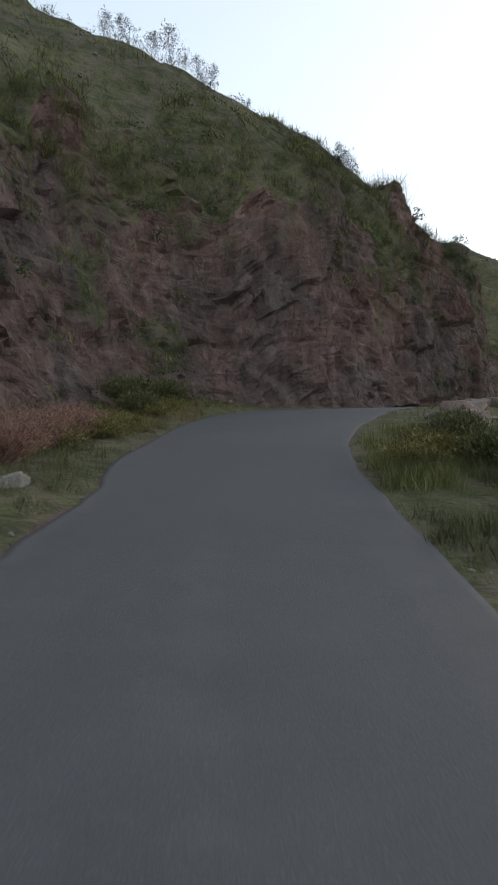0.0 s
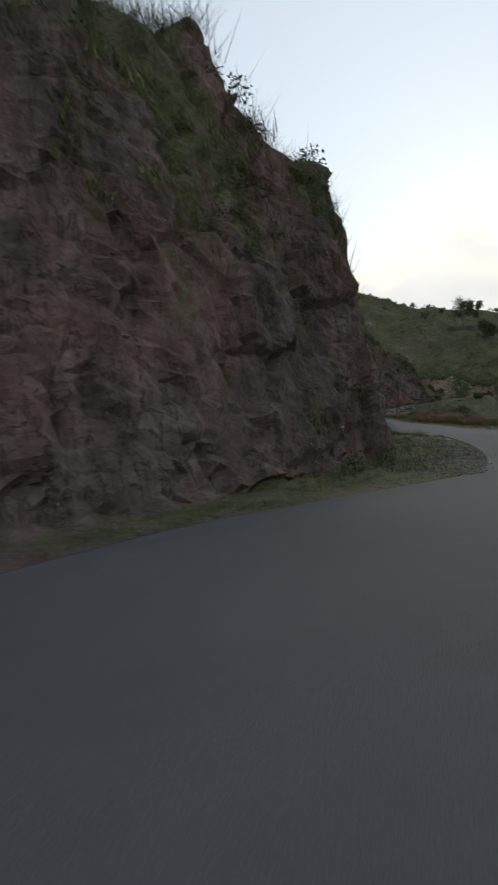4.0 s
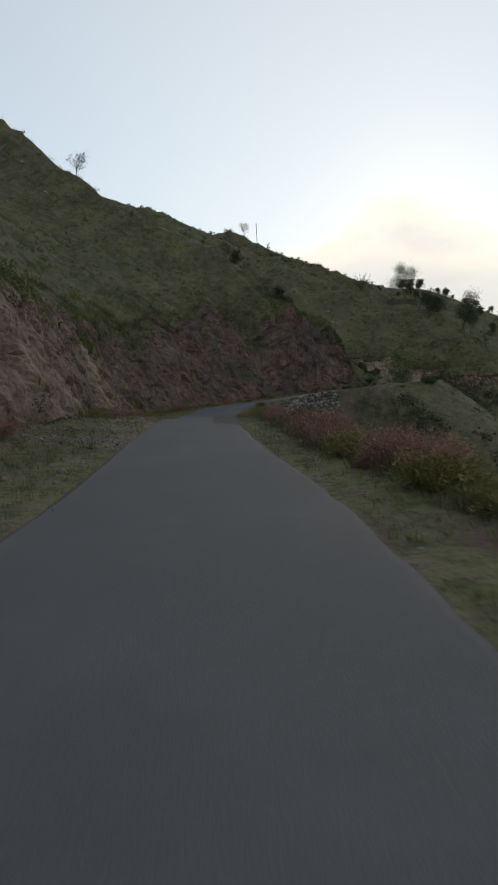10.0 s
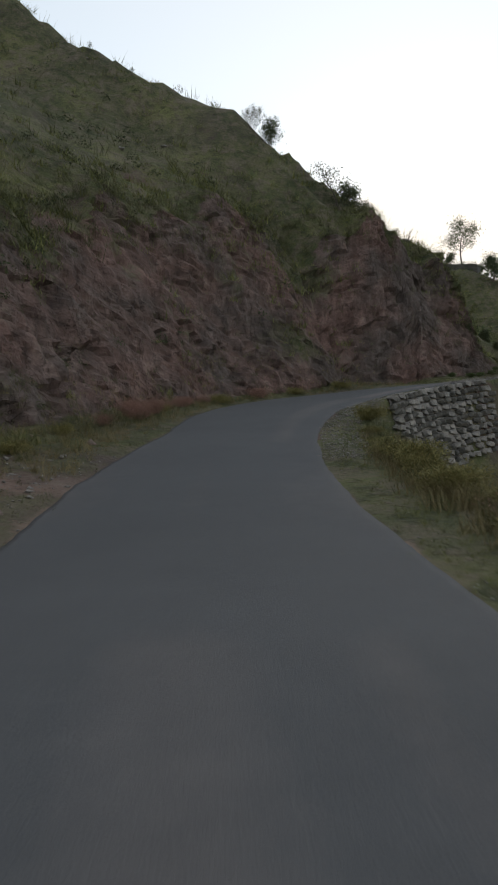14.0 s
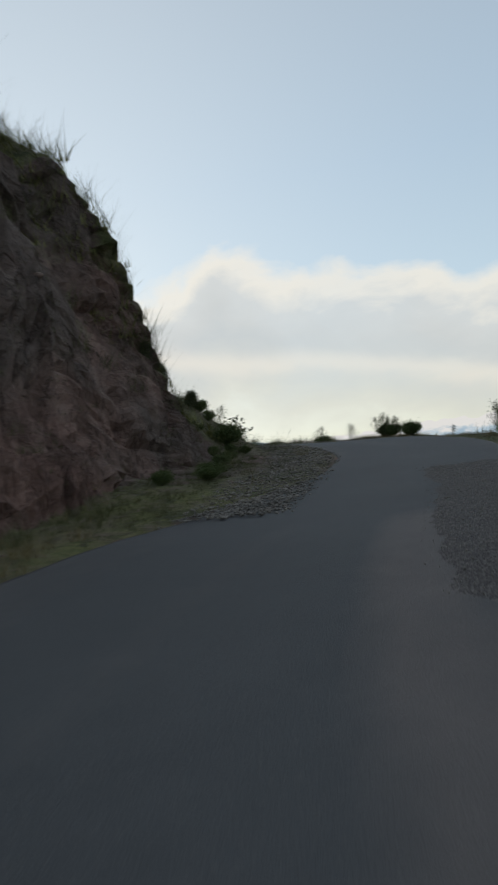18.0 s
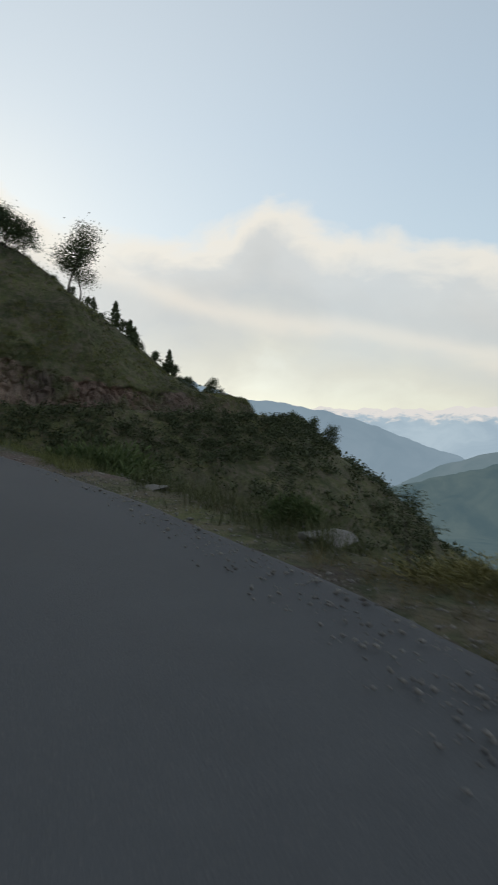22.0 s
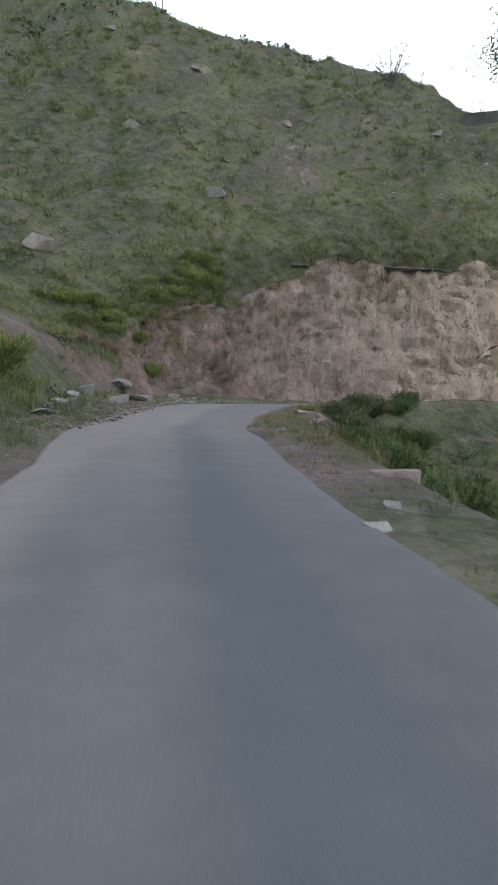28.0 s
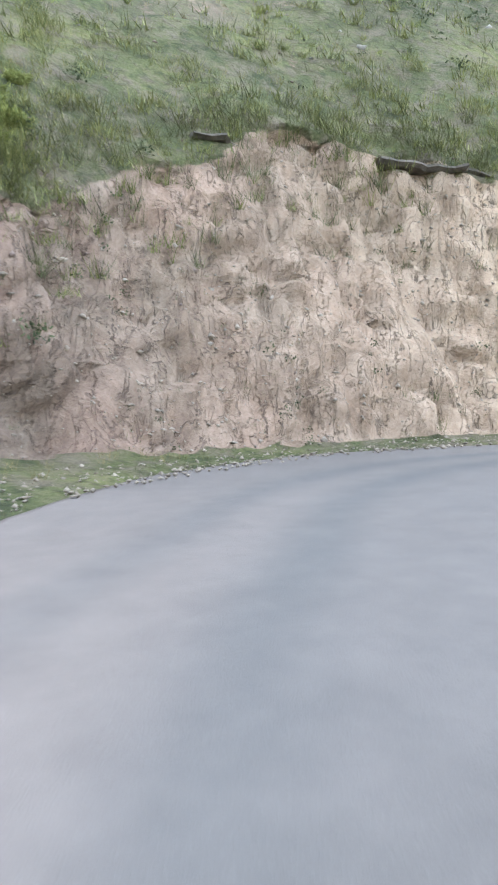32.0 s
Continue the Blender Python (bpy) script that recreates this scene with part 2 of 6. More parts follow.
    amount = math_node(nt, "ADD", cover.outputs["Fac"], math_node(nt, "MULTIPLY", math_node(nt, "SUBTRACT", tex, 0.5), 2.3))
    low = mix(nt, ramp(nt, amount, [(0.24, 0.0), (0.62, 1.0)]), soil, mix(nt, math_node(nt, "MULTIPLY", patch, 0.8), green, soil))
    rocky = nt.nodes.new("ShaderNodeAttribute")
    rocky.attribute_name = "rocky"
    bare = math_node(nt, "ADD", rocky.outputs["Fac"], math_node(nt, "MULTIPLY", math_node(nt, "SUBTRACT", 0.75, amount), 1.3))
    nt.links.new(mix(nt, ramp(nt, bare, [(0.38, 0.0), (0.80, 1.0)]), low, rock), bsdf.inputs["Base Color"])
    bsdf.inputs["Roughness"].default_value = 0.92
    bsdf.inputs["Specular IOR Level"].default_value = 0.25
    h = math_node(nt, "ADD", tex, math_node(nt, "MULTIPLY", clumps, 0.22))
    bent = nt.nodes.new("ShaderNodeVectorMath")
    bent.operation = "MULTIPLY_ADD"
    bent.inputs[1].default_value = (0.45, 0.45, 0.45)
    nt.links.new(warp.outputs["Color"], bent.inputs[0])
    nt.links.new(pos, bent.inputs[2])
    for where, scale, share, step in ((bent.outputs[0], 0.9, 0.8, 0.7), (bent.outputs[0], 2.6, 1.0, 0.45), (lean.outputs[0], 2.2, 0.9, 0.5)):
        # broken blocks: each stands out its own way and tilts, with open joints between
        cell = nt.nodes.new("ShaderNodeTexVoronoi")
        cell.inputs["Scale"].default_value = scale
        nt.links.new(where, cell.inputs["Vector"])
        off = nt.nodes.new("ShaderNodeVectorMath")
        off.operation = "SUBTRACT"
        nt.links.new(where, off.inputs[0])
        nt.links.new(cell.outputs["Position"], off.inputs[1])
        way = nt.nodes.new("ShaderNodeVectorMath")
        way.operation = "SUBTRACT"
        way.inputs[1].default_value = (0.5, 0.5, 0.5)
        nt.links.new(cell.outputs["Color"], way.inputs[0])
        tilt = nt.nodes.new("ShaderNodeVectorMath")
        tilt.operation = "DOT_PRODUCT"
        nt.links.new(off.outputs[0], tilt.inputs[0])
        nt.links.new(way.outputs[0], tilt.inputs[1])
        grey = nt.nodes.new("ShaderNodeSeparateXYZ")
        nt.links.new(cell.outputs["Color"], grey.inputs[0])
        lift = math_node(nt, "ADD", math_node(nt, "MULTIPLY", tilt.outputs["Value"], share * 2.0), math_node(nt, "MULTIPLY", grey.outputs[0], step))
        h = math_node(nt, "ADD", h, math_node(nt, "MULTIPLY", lift, rocky.outputs["Fac"]))
    h = math_node(nt, "SUBTRACT", h, math_node(nt, "MULTIPLY", math_node(nt, "MULTIPLY", crack, rocky.outputs["Fac"]), 0.5))
    bump(nt, bsdf, h, 0.8, 0.16)
    return m


def asphalt_material():
    m, nt, bsdf, geo = material("worn_asphalt")
    pos = geo.outputs["Position"]
    big = noise_node(nt, pos, 0.35, 5.0, 0.6)
    mid = noise_node(nt, pos, 2.4, 5.0, 0.6)
    grit = noise_node(nt, pos, 70.0, 3.0, 0.7)
    lane = nt.nodes.new("ShaderNodeAttribute")
    lane.attribute_name = "dust"
    f = math_node(nt, "ADD", math_node(nt, "MULTIPLY", big, 0.5), math_node(nt, "MULTIPLY", mid, 0.5))
    grey = ramp(nt, f, [(0.34, (0.074, 0.077, 0.082)), (0.66, (0.097, 0.100, 0.105))])
    dusty = ramp(nt, f, [(0.34, (0.165, 0.138, 0.128)), (0.66, (0.210, 0.178, 0.166))])
    amount = ramp(nt, math_node(nt, "ADD", lane.outputs["Fac"], math_node(nt, "MULTIPLY", math_node(nt, "SUBTRACT", mid, 0.5), 0.14)), [(0.2, 0.0), (0.8, 1.0)])
    col = mix(nt, amount, grey, dusty)
    col = mix(nt, math_node(nt, "MULTIPLY", ramp(nt, grit, [(0.55, 0.0), (0.75, 1.0)]), 0.35), col, (0.22, 0.21, 0.20))
    # broken stretches: the coat is gone, grey and reddish road metal lies bare
    gone = nt.nodes.new("ShaderNodeAttribute")
    gone.attribute_name = "broken"
    wide = noise_node(nt, pos, 1.6, 5.0, 0.6)
    hole = ramp(nt, math_node(nt, "ADD", gone.outputs["Fac"], math_node(nt, "MULTIPLY", math_node(nt, "SUBTRACT", wide, 0.5), 1.3)), [(0.47, 0.0), (0.53, 1.0)])
    metal = nt.nodes.new("ShaderNodeTexVoronoi")
    metal.inputs["Scale"].default_value = 46.0
    nt.links.new(pos, metal.inputs["Vector"])
    tone = nt.nodes.new("ShaderNodeSeparateXYZ")
    nt.links.new(metal.outputs["Color"], tone.inputs[0])
    stony = ramp(nt, tone.outputs[0], [(0.1, (0.050, 0.044, 0.042)), (0.6, (0.098, 0.085, 0.080)), (0.95, (0.185, 0.165, 0.155))])
    col = mix(nt, math_node(nt, "MULTIPLY", hole, 0.7), col, stony)
    nt.links.new(col, bsdf.inputs["Base Color"])
    nt.links.new(ramp(nt, mid, [(0.3, 0.8), (0.7, 0.92)]), bsdf.inputs["Roughness"])
    bsdf.inputs["Specular IOR Level"].default_value = 0.22
    stones = math_node(nt, "MULTIPLY", math_node(nt, "MULTIPLY", math_node(nt, "SUBTRACT", 0.4, metal.outputs["Distance"]), 4.0), hole)
    bump(nt, bsdf, math_node(nt, "ADD", math_node(nt, "ADD", grit, math_node(nt, "MULTIPLY", mid, 0.4)), stones), 0.6, 0.012)
    return m


HILL = ground_material()
ASPHALT = asphalt_material()
STONE = plain("grey_stone", (0.10, 0.092, 0.084), (0.30, 0.275, 0.245), 1.5, 0.9, 0.03, 18.0)
PALE_STONE = plain("pale_stone", (0.12, 0.11, 0.10), (0.27, 0.25, 0.225), 2.0, 0.9, 0.02, 22.0)
RED_ROCK = plain("red_rock", (0.11, 0.078, 0.07), (0.26, 0.19, 0.165), 1.3, 0.92, 0.04, 12.0)
TAN_ROCK = plain("tan_rock", (0.15, 0.122, 0.10), (0.34, 0.285, 0.235), 1.3, 0.92, 0.04, 12.0)
GRASS = foliage("grass", (0.046, 0.056, 0.024), (0.145, 0.146, 0.064))
DRY_GRASS = foliage("dry_grass", (0.12, 0.095, 0.045), (0.27, 0.215, 0.105))
RED_SHRUB = foliage("reddish_shrub", (0.15, 0.082, 0.064), (0.36, 0.21, 0.165), 0.75)
YELLOW_SHRUB = foliage("yellowish_shrub", (0.10, 0.095, 0.03), (0.26, 0.225, 0.085), 0.75)
LIGHT_LEAF = foliage("light_leaves", (0.045, 0.07, 0.024), (0.12, 0.15, 0.055))
OLIVE = foliage("shrub_leaves", (0.034, 0.046, 0.022), (0.10, 0.112, 0.055))
DARK_LEAF = foliage("tree_leaves", (0.032, 0.046, 0.020), (0.09, 0.11, 0.05))
LUSH = foliage("lush_grass", (0.105, 0.125, 0.036), (0.27, 0.28, 0.088))
HUMMOCK = foliage("hummock_grass", (0.11, 0.122, 0.045), (0.27, 0.262, 0.105))
FRESH = foliage("fresh_grass", (0.080, 0.092, 0.030), (0.235, 0.235, 0.082))
BARK = plain("bark", (0.045, 0.036, 0.03), (0.12, 0.10, 0.085), 6.0, 0.9, 0.01, 40.0)
DARK_STONE = plain("dark_stone", (0.045, 0.042, 0.036), (0.13, 0.12, 0.105), 0.8, 0.95, 0.05, 8.0)
LEDGE = plain("ledge_rock", (0.042, 0.036, 0.031), (0.135, 0.112, 0.092), 2.2, 0.95, 0.06, 9.0)


# ---- mesh helpers ----
def mesh_object(name, verts, faces, mat, parent=None, label="", smooth=False):
    me = bpy.data.meshes.new(name)
    verts = np.asarray(verts, np.float32)
    me.from_pydata(verts.tolist() if len(verts) < 50 else verts, [], faces)
    me.materials.append(mat)
    if smooth:
        me.shade_smooth()
    ob = new(name, me)
    if parent is not None:
        ob.parent = parent
    if label:
        tagged(ob, label)
    return ob


def part(name, bm, mat, parent, label=""):
    me = bpy.data.meshes.new(name)
    bm.to_mesh(me)
    bm.free()
    me.materials.append(mat)
    ob = new(name, me)
    ob.parent = parent
    if label:
        tagged(ob, label)
    return ob


def grid_mesh(name, P, mat, smooth=True):
    """A sheet from an array of rows x columns x 3."""
    n, m = P.shape[:2]
    k = np.arange(n * m).reshape(n, m)
    f = np.stack([k[:-1, :-1], k[:-1, 1:], k[1:, 1:], k[1:, :-1]], -1).reshape(-1, 4)
    me = bpy.data.meshes.new(name)
    me.vertices.add(n * m)
    me.vertices.foreach_set("co", P.astype(np.float32).ravel())
    me.loops.add(f.size)
    me.loops.foreach_set("vertex_index", f.astype(np.int32).ravel())
    me.polygons.add(len(f))
    me.polygons.foreach_set("loop_start", np.arange(0, f.size, 4, dtype=np.int32))
    me.update(calc_edges=True)
    me.materials.append(mat)
    if smooth:
        me.shade_smooth()
    return new(name, me)


def attribute(ob, name, values):
    a = ob.data.attributes.new(name, "FLOAT", "POINT")
    a.data.foreach_set("value", np.asarray(values, np.float32).ravel())


# ---- the lie of the land: the road's line ----
H_EYE = 1.45
LINE = [(0.6, -40.0, -3.5), (0.4, -22.0, -2.2)]
LINE += [(x, y, z - H_EYE) for t, x, y, z, *_ in PATH]
AHEAD = [(97.4, 170.8), (101.3, 173.2), (106.0, 173.9), (111, 172.4), (117, 168.6), (122, 164.6), (129, 160.5), (138, 158.5), (150, 156.0), (160, 157.0), (168, 163.0), (173, 175.0), (176, 195.0), (180, 215.0)]
LINE += [(x, y, PATH[-1][3] - H_EYE + 0.10 * k) for k, (x, y) in enumerate(AHEAD, 1)]
LINE = np.array(LINE)


def smooth_line(P, step):
    """A Catmull-Rom line through P, in even steps, with the length along it counted from the third point."""
    out = []
    Q = np.vstack([2 * P[0] - P[1], P, 2 * P[-1] - P[-2]])
    for a, b, c, d in zip(Q[:-3], Q[1:-2], Q[2:-1], Q[3:]):
        u = np.linspace(0, 1, 24, endpoint=False)[:, None]
        ta, tc = (c - a) / 2, (d - b) / 2
        k1, k2 = np.linalg.norm(b - a), np.linalg.norm(c - b)
        k3 = np.linalg.norm(d - c)
        ta = ((b - a) / k1 * k2 + (c - b)) / 2 * min(1.0, 1.0)
        tc = ((c - b) + (d - c) / k3 * k2) / 2
        out.append((2 * u**3 - 3 * u**2 + 1) * b + (u**3 - 2 * u**2 + u) * ta + (-2 * u**3 + 3 * u**2) * c + (u**3 - u**2) * tc)
    D = np.vstack(out + [P[-1:]])
    L = np.r_[0, np.cumsum(np.hypot(*np.diff(D[:, :2], axis=0).T))]
    L -= L[np.argmin(np.abs(D[:, 1]) + 10 * np.abs(D[:, 0]))]
    s = np.arange(L[0], L[-1], step)
    R = np.stack([np.interp(s, L, D[:, k]) for k in range(3)], 1)
    w = max(1, int(1.6 / step))
    ker = np.hanning(2 * w + 3)
    ker /= ker.sum()
    pad = np.pad(R, ((w + 1, w + 1), (0, 0)), mode="reflect", reflect_type="odd")
    return s, np.stack([np.convolve(pad[:, k], ker, "valid") for k in range(3)], 1)


STEP = 0.25
SS, ROAD = smooth_line(LINE, STEP)
# the road's own chainage, by which the tables below count: length along the line, chainage
CHAIN = [(-100, -100), (160.5, 160.5), (175.7, 172.5), (202.5, 195), (207.2, 198.7), (211.7, 202.7), (216.5, 207), (221.7, 212), (229, 219), (235.5, 226), (243.5, 235.5), (252.7, 245.2), (338.7, 331.2)]
SS = np.interp(SS, *zip(*CHAIN))
DIR = np.gradient(ROAD[:, :2], axis=0)
DIR /= np.linalg.norm(DIR, axis=1)[:, None]
RIGHT = np.stack([DIR[:, 1], -DIR[:, 0]], 1)

# distance along the road: left edge, right edge (to the right of the line)
EDGE_L = [(-40, -1.6), (8, -1.8), (13, -3.3), (16, -4.4), (19, -5.1), (23, -5.1), (27, -4.4), (31, -3.4), (34, -2.2), (37, -1.7), (42, -1.45), (50, -1.2), (56, -2.1),
          (61, -2.3), (70, -1.8), (80, -1.4), (89, -1.5), (96, -2.4), (103, -3.2), (110, -3.1), (115, -4.0), (119, -4.7), (122, -4.6), (126, -3.9), (130, -3.2), (135, -1.5),
          (140, -1.15), (146, -1.3), (155, -1.8), (165, -2.5), (174, -2.2), (183, -2.1), (188, -3.1), (192, -3.5), (196, -3.6), (200, -4.1), (203, -5.1), (206, -5.4), (210, -4.6), (218, -2.6), (400, -2.2)]
EDGE_R = [(-40, 1.8), (9, 1.7), (13, 0.95), (16, 0.5), (19, 0.25), (23, 0.4), (28, 1.0), (33, 1.8), (37, 2.4), (43, 2.8), (46, 2.2), (51, 1.7), (58, 1.4), (67, 1.7), (83, 1.75),
          (92, 1.9), (100, 1.5), (108, 1.2), (115, 1.2), (122, 1.3), (128, 1.8), (136, 2.5), (141, 2.75), (146, 2.5), (151, 2.0), (156, 1.6), (159, 1.25), (164, 1.4),
          (170, 2.1), (176, 2.2), (180, 1.8), (186, 1.4), (188.5, 0.85), (191.5, 0.85), (194, 1.35), (197.5, 2.0), (200, 2.4), (204, 2.2), (210, 2.0), (218, 1.6), (400, 1.5)]
# uphill: distance of the rock's foot from the line, height of the cut face, lean of the face, slope of the hill just above, and higher up
BANK = [(-40, 4.0, 3.0, 1.5, 0.80, 0.56), (4, 5.0, 3.0, 1.6, 0.85, 0.59), (11, 6.2, 4.0, 2.0, 0.92, 0.64), (18, 8.6, 10.5, 2.6, 0.87, 0.70), (22, 8.0, 10.5, 3.0, 0.87, 0.71),
        (25.5, 5.6, 10.8, 3.8, 0.88, 0.72), (28.5, 5.5, 11.2, 5.0, 0.85, 0.60), (31, 5.4, 10.8, 5.0, 0.86, 0.42), (35, 5.2, 8.6, 5.0, 0.91, 0.30), (37.5, 4.7, 8.8, 8.9, 0.30, 0.50), (41, 4.5, 7.8, 7.6, 0.10, 0.56),
        (43, 4.5, 3.2, 2.5, 0.10, 0.52), (48, 4.3, 2.2, 1.5, 0.72, 0.50), (56, 4.9, 2.0, 1.4, 0.70, 0.49), (66, 5.2, 3.5, 1.8, 0.72, 0.50), (78, 4.4, 6.0, 2.3, 0.62, 0.50),
        (85, 4.4, 6.0, 2.1, 0.62, 0.52), (95, 5.2, 5.0, 1.9, 0.76, 0.57), (105, 6.2, 6.5, 2.0, 0.84, 0.59), (115, 6.2, 8.0, 2.1, 0.88, 0.62), (120, 5.6, 9.0, 2.2, 0.80, 0.60), (125, 5.6, 10.4, 2.3, 0.74, 0.59), (127, 6.2, 10.4, 2.6, 0.74, 0.62),
        (130, 5.5, 10.3, 4.2, 0.75, 0.74), (133.5, 5.1, 9.1, 3.7, 1.02, 0.86), (135.5, 5.0, 6.7, 2.9, 0.96, 0.61), (138, 4.8, 5.9, 5.2, 1.02, 0.46), (140, 4.4, 1.4, 2.0, 0.93, 0.29),
        (141.5, 4.0, 0.9, 0.9, 0.85, 0.19), (144, 3.2, 0.4, 0.9, 0.77, 0.12), (151, 3.2, 1.0, 0.8, 0.16, 0.11), (158, 3.6, 1.6, 1.0, 0.42, 0.29), (166, 4.2, 2.0, 1.0, 0.60, 0.42),
        (180, 4.4, 2.0, 1.0, 0.70, 0.49), (190, 5.2, 2.0, 1.0, 0.70, 0.52), (198, 7.0, 2.2, 1.3, 0.58, 0.55), (201, 7.2, 4.6, 1.9, 0.66, 0.60), (203, 6.8, 5.2, 2.4, 0.88, 0.67), (207, 6.1, 8.0, 2.5, 0.98, 0.80),
        (213, 6.2, 8.6, 2.8, 0.95, 0.76), (220, 5.0, 5.0, 2.2, 1.01, 0.66), (235, 3.6, 3.0, 1.8, 1.30, 0.71), (246, 3.3, 2.8, 1.7, 0.88, 0.72), (255, 3.2, 2.5, 1.6, 0.16, 0.60),
        (264, 3.2, 2.5, 1.5, 0.10, 0.50), (400, 3.2, 2.5, 1.4, 0.60, 0.42)]
# downhill: distance of the brink from the line, slope below it
BRINK = [(-40, 5.0, 0.5), (5, 4.5, 0.5), (14, 3.2, 0.5), (20, 2.6, 0.6), (28, 5.0, 0.6), (34, 9.0, 0.6), (41, 9.0, 0.6), (47, 6.0, 0.7), (52, 4.4, 0.8), (60, 3.6, 0.85), (75, 3.8, 0.8),
         (95, 3.6, 0.9), (108, 3.2, 0.9), (114, 2.4, 1.0), (118.5, 1.7, 4.0), (131, 2.2, 4.0), (134, 3.4, 0.9), (138, 3.3, 0.8), (142, 3.7, 0.8), (147, 3.6, 0.8), (150, 3.3, 0.8), (153, 3.0, 0.9), (158, 2.2, 0.9), (162, 2.2, 0.9), (166, 2.7, 0.8),
         (174, 4.4, 0.7), (178, 3.5, 0.9), (183, 3.1, 1.0), (190, 2.8, 0.9), (198, 2.4, 0.9), (206, 1.8, 0.9), (220, 2.4, 1.0), (255, 2.8, 0.8), (400, 3.0, 0.7)]


def along(table, s, col=1):
    a = np.array(table, float)
    return np.interp(s, a[:, 0], a[:, col])


def section(s, o):
    """The height of the land over the road at a distance along it and to its right (negative: uphill), before any roughness."""
    s, o = np.broadcast_arrays(np.asarray(s, float), np.asarray(o, float))
    el, er = along(EDGE_L, s), along(EDGE_R, s)
    foot, face, lean, hill, upper = (along(BANK, s, k) for k in (1, 2, 3, 4, 5))
    brink, drop = along(BRINK, s, 1), along(BRINK, s, 2)
    u = -o
    foot = np.maximum(foot, -el + 0.5)
    fade = np.exp(-np.clip(u - foot - face / lean, 0, None) / 5.0)
    fade = fade * np.where(s > 195, 0.45, 1.0)
    face = face * (1 + fade * (0.12 * np.sin(s * 0.43) + 0.12 * np.sin(s * 0.97 + 1) + 0.08 * np.sin(s * 2.3 + 2)))
    top = foot + face / lean
    verge = 0.10 * np.clip(u + el, 0, None)
    up = np.where(u < foot, verge, 0.10 * (foot + el) + np.where(u < top, (u - foot) * lean, face + np.minimum(u - top, 12) * hill + np.clip(u - top - 12, 0, 60) * upper + np.clip(u - top - 72, 0, 60) * 0.5 * upper))
    brink = np.maximum(brink, er + 0.4)
    below = -0.03 * np.clip(o - er, 0, None) - np.where(o > brink, np.minimum(o - brink, 3.2) * drop + np.clip(o - brink - 3.2, 0, 70) * np.minimum(drop, 0.85) + np.clip(o - brink - 73.2, 0, None) * 0.25, 0)
    return np.where(o < 0, up, below)


# ---- ground near the road ----
def rough(p, f):
    return noise.fractal(Vector((p[0] * f, p[1] * f, p[2] * f)), 1.0, 2.0, 4)


def nearest(x, y):
    """For places: distance along the road, distance to its right, and its height there, smoothed over the branches that are about as near."""
    k = slice(None, None, 5)
    C, s, z, R = ROAD[k, :2], SS[k], ROAD[k, 2], RIGHT[k]
    S = np.empty(len(x))
    O = np.empty(len(x))
    Z = np.empty(len(x))
    for a in range(0, len(x), 4000):
        q = np.stack([x[a : a + 4000], y[a : a + 4000]], 1)
        D = np.sqrt(((q[:, None] - C[None]) ** 2).sum(-1))
        m = D.argmin(1)
        off = ((q - C[m]) * R[m]).sum(1)
        W = np.exp(-(D - D.min(1)[:, None]) / np.clip(0.25 * D.min(1)[:, None], 1.5, 9.0))
        W /= W.sum(1)[:, None]
        S[a : a + 4000], Z[a : a + 4000] = W @ s, W @ z
        O[a : a + 4000] = np.sign(off) * D.min(1)
    return S, O, Z


OUT_L, OUT_R = 15.0, 9.0
# knolls and hollows of the mountainside: place, reach, height
KNOLLS = [(7.2, 34.4, 2.2, -1.2), (29, 142, 10, 3.2), (53.5, 126, 4, 1.2), (92, 235, 12, 2.5), (119, 206, 12, 1.0), (118, 192, 9, 2.6), (122, 200, 6, 2.2), (113, 228, 13, 1.8), (108, 214, 12, 3.2), (105, 245, 12, 2.2), (135.5, 179, 5, -3.0), (56.5, 122.5, 4, -0.9), (122, 209, 9, 1.6), (116, 222, 9, 1.4), (98, 192, 10, 2.2), (128.5, 188, 4, 2.6), (103, 226, 10, 2.2), (112, 212, 8, 1.8), (96, 216, 9, 1.8)]


def knolls(x, y):
    return sum(h * np.exp(-((x - a) ** 2 + (y - b) ** 2) / r**2) for a, b, r, h in KNOLLS)



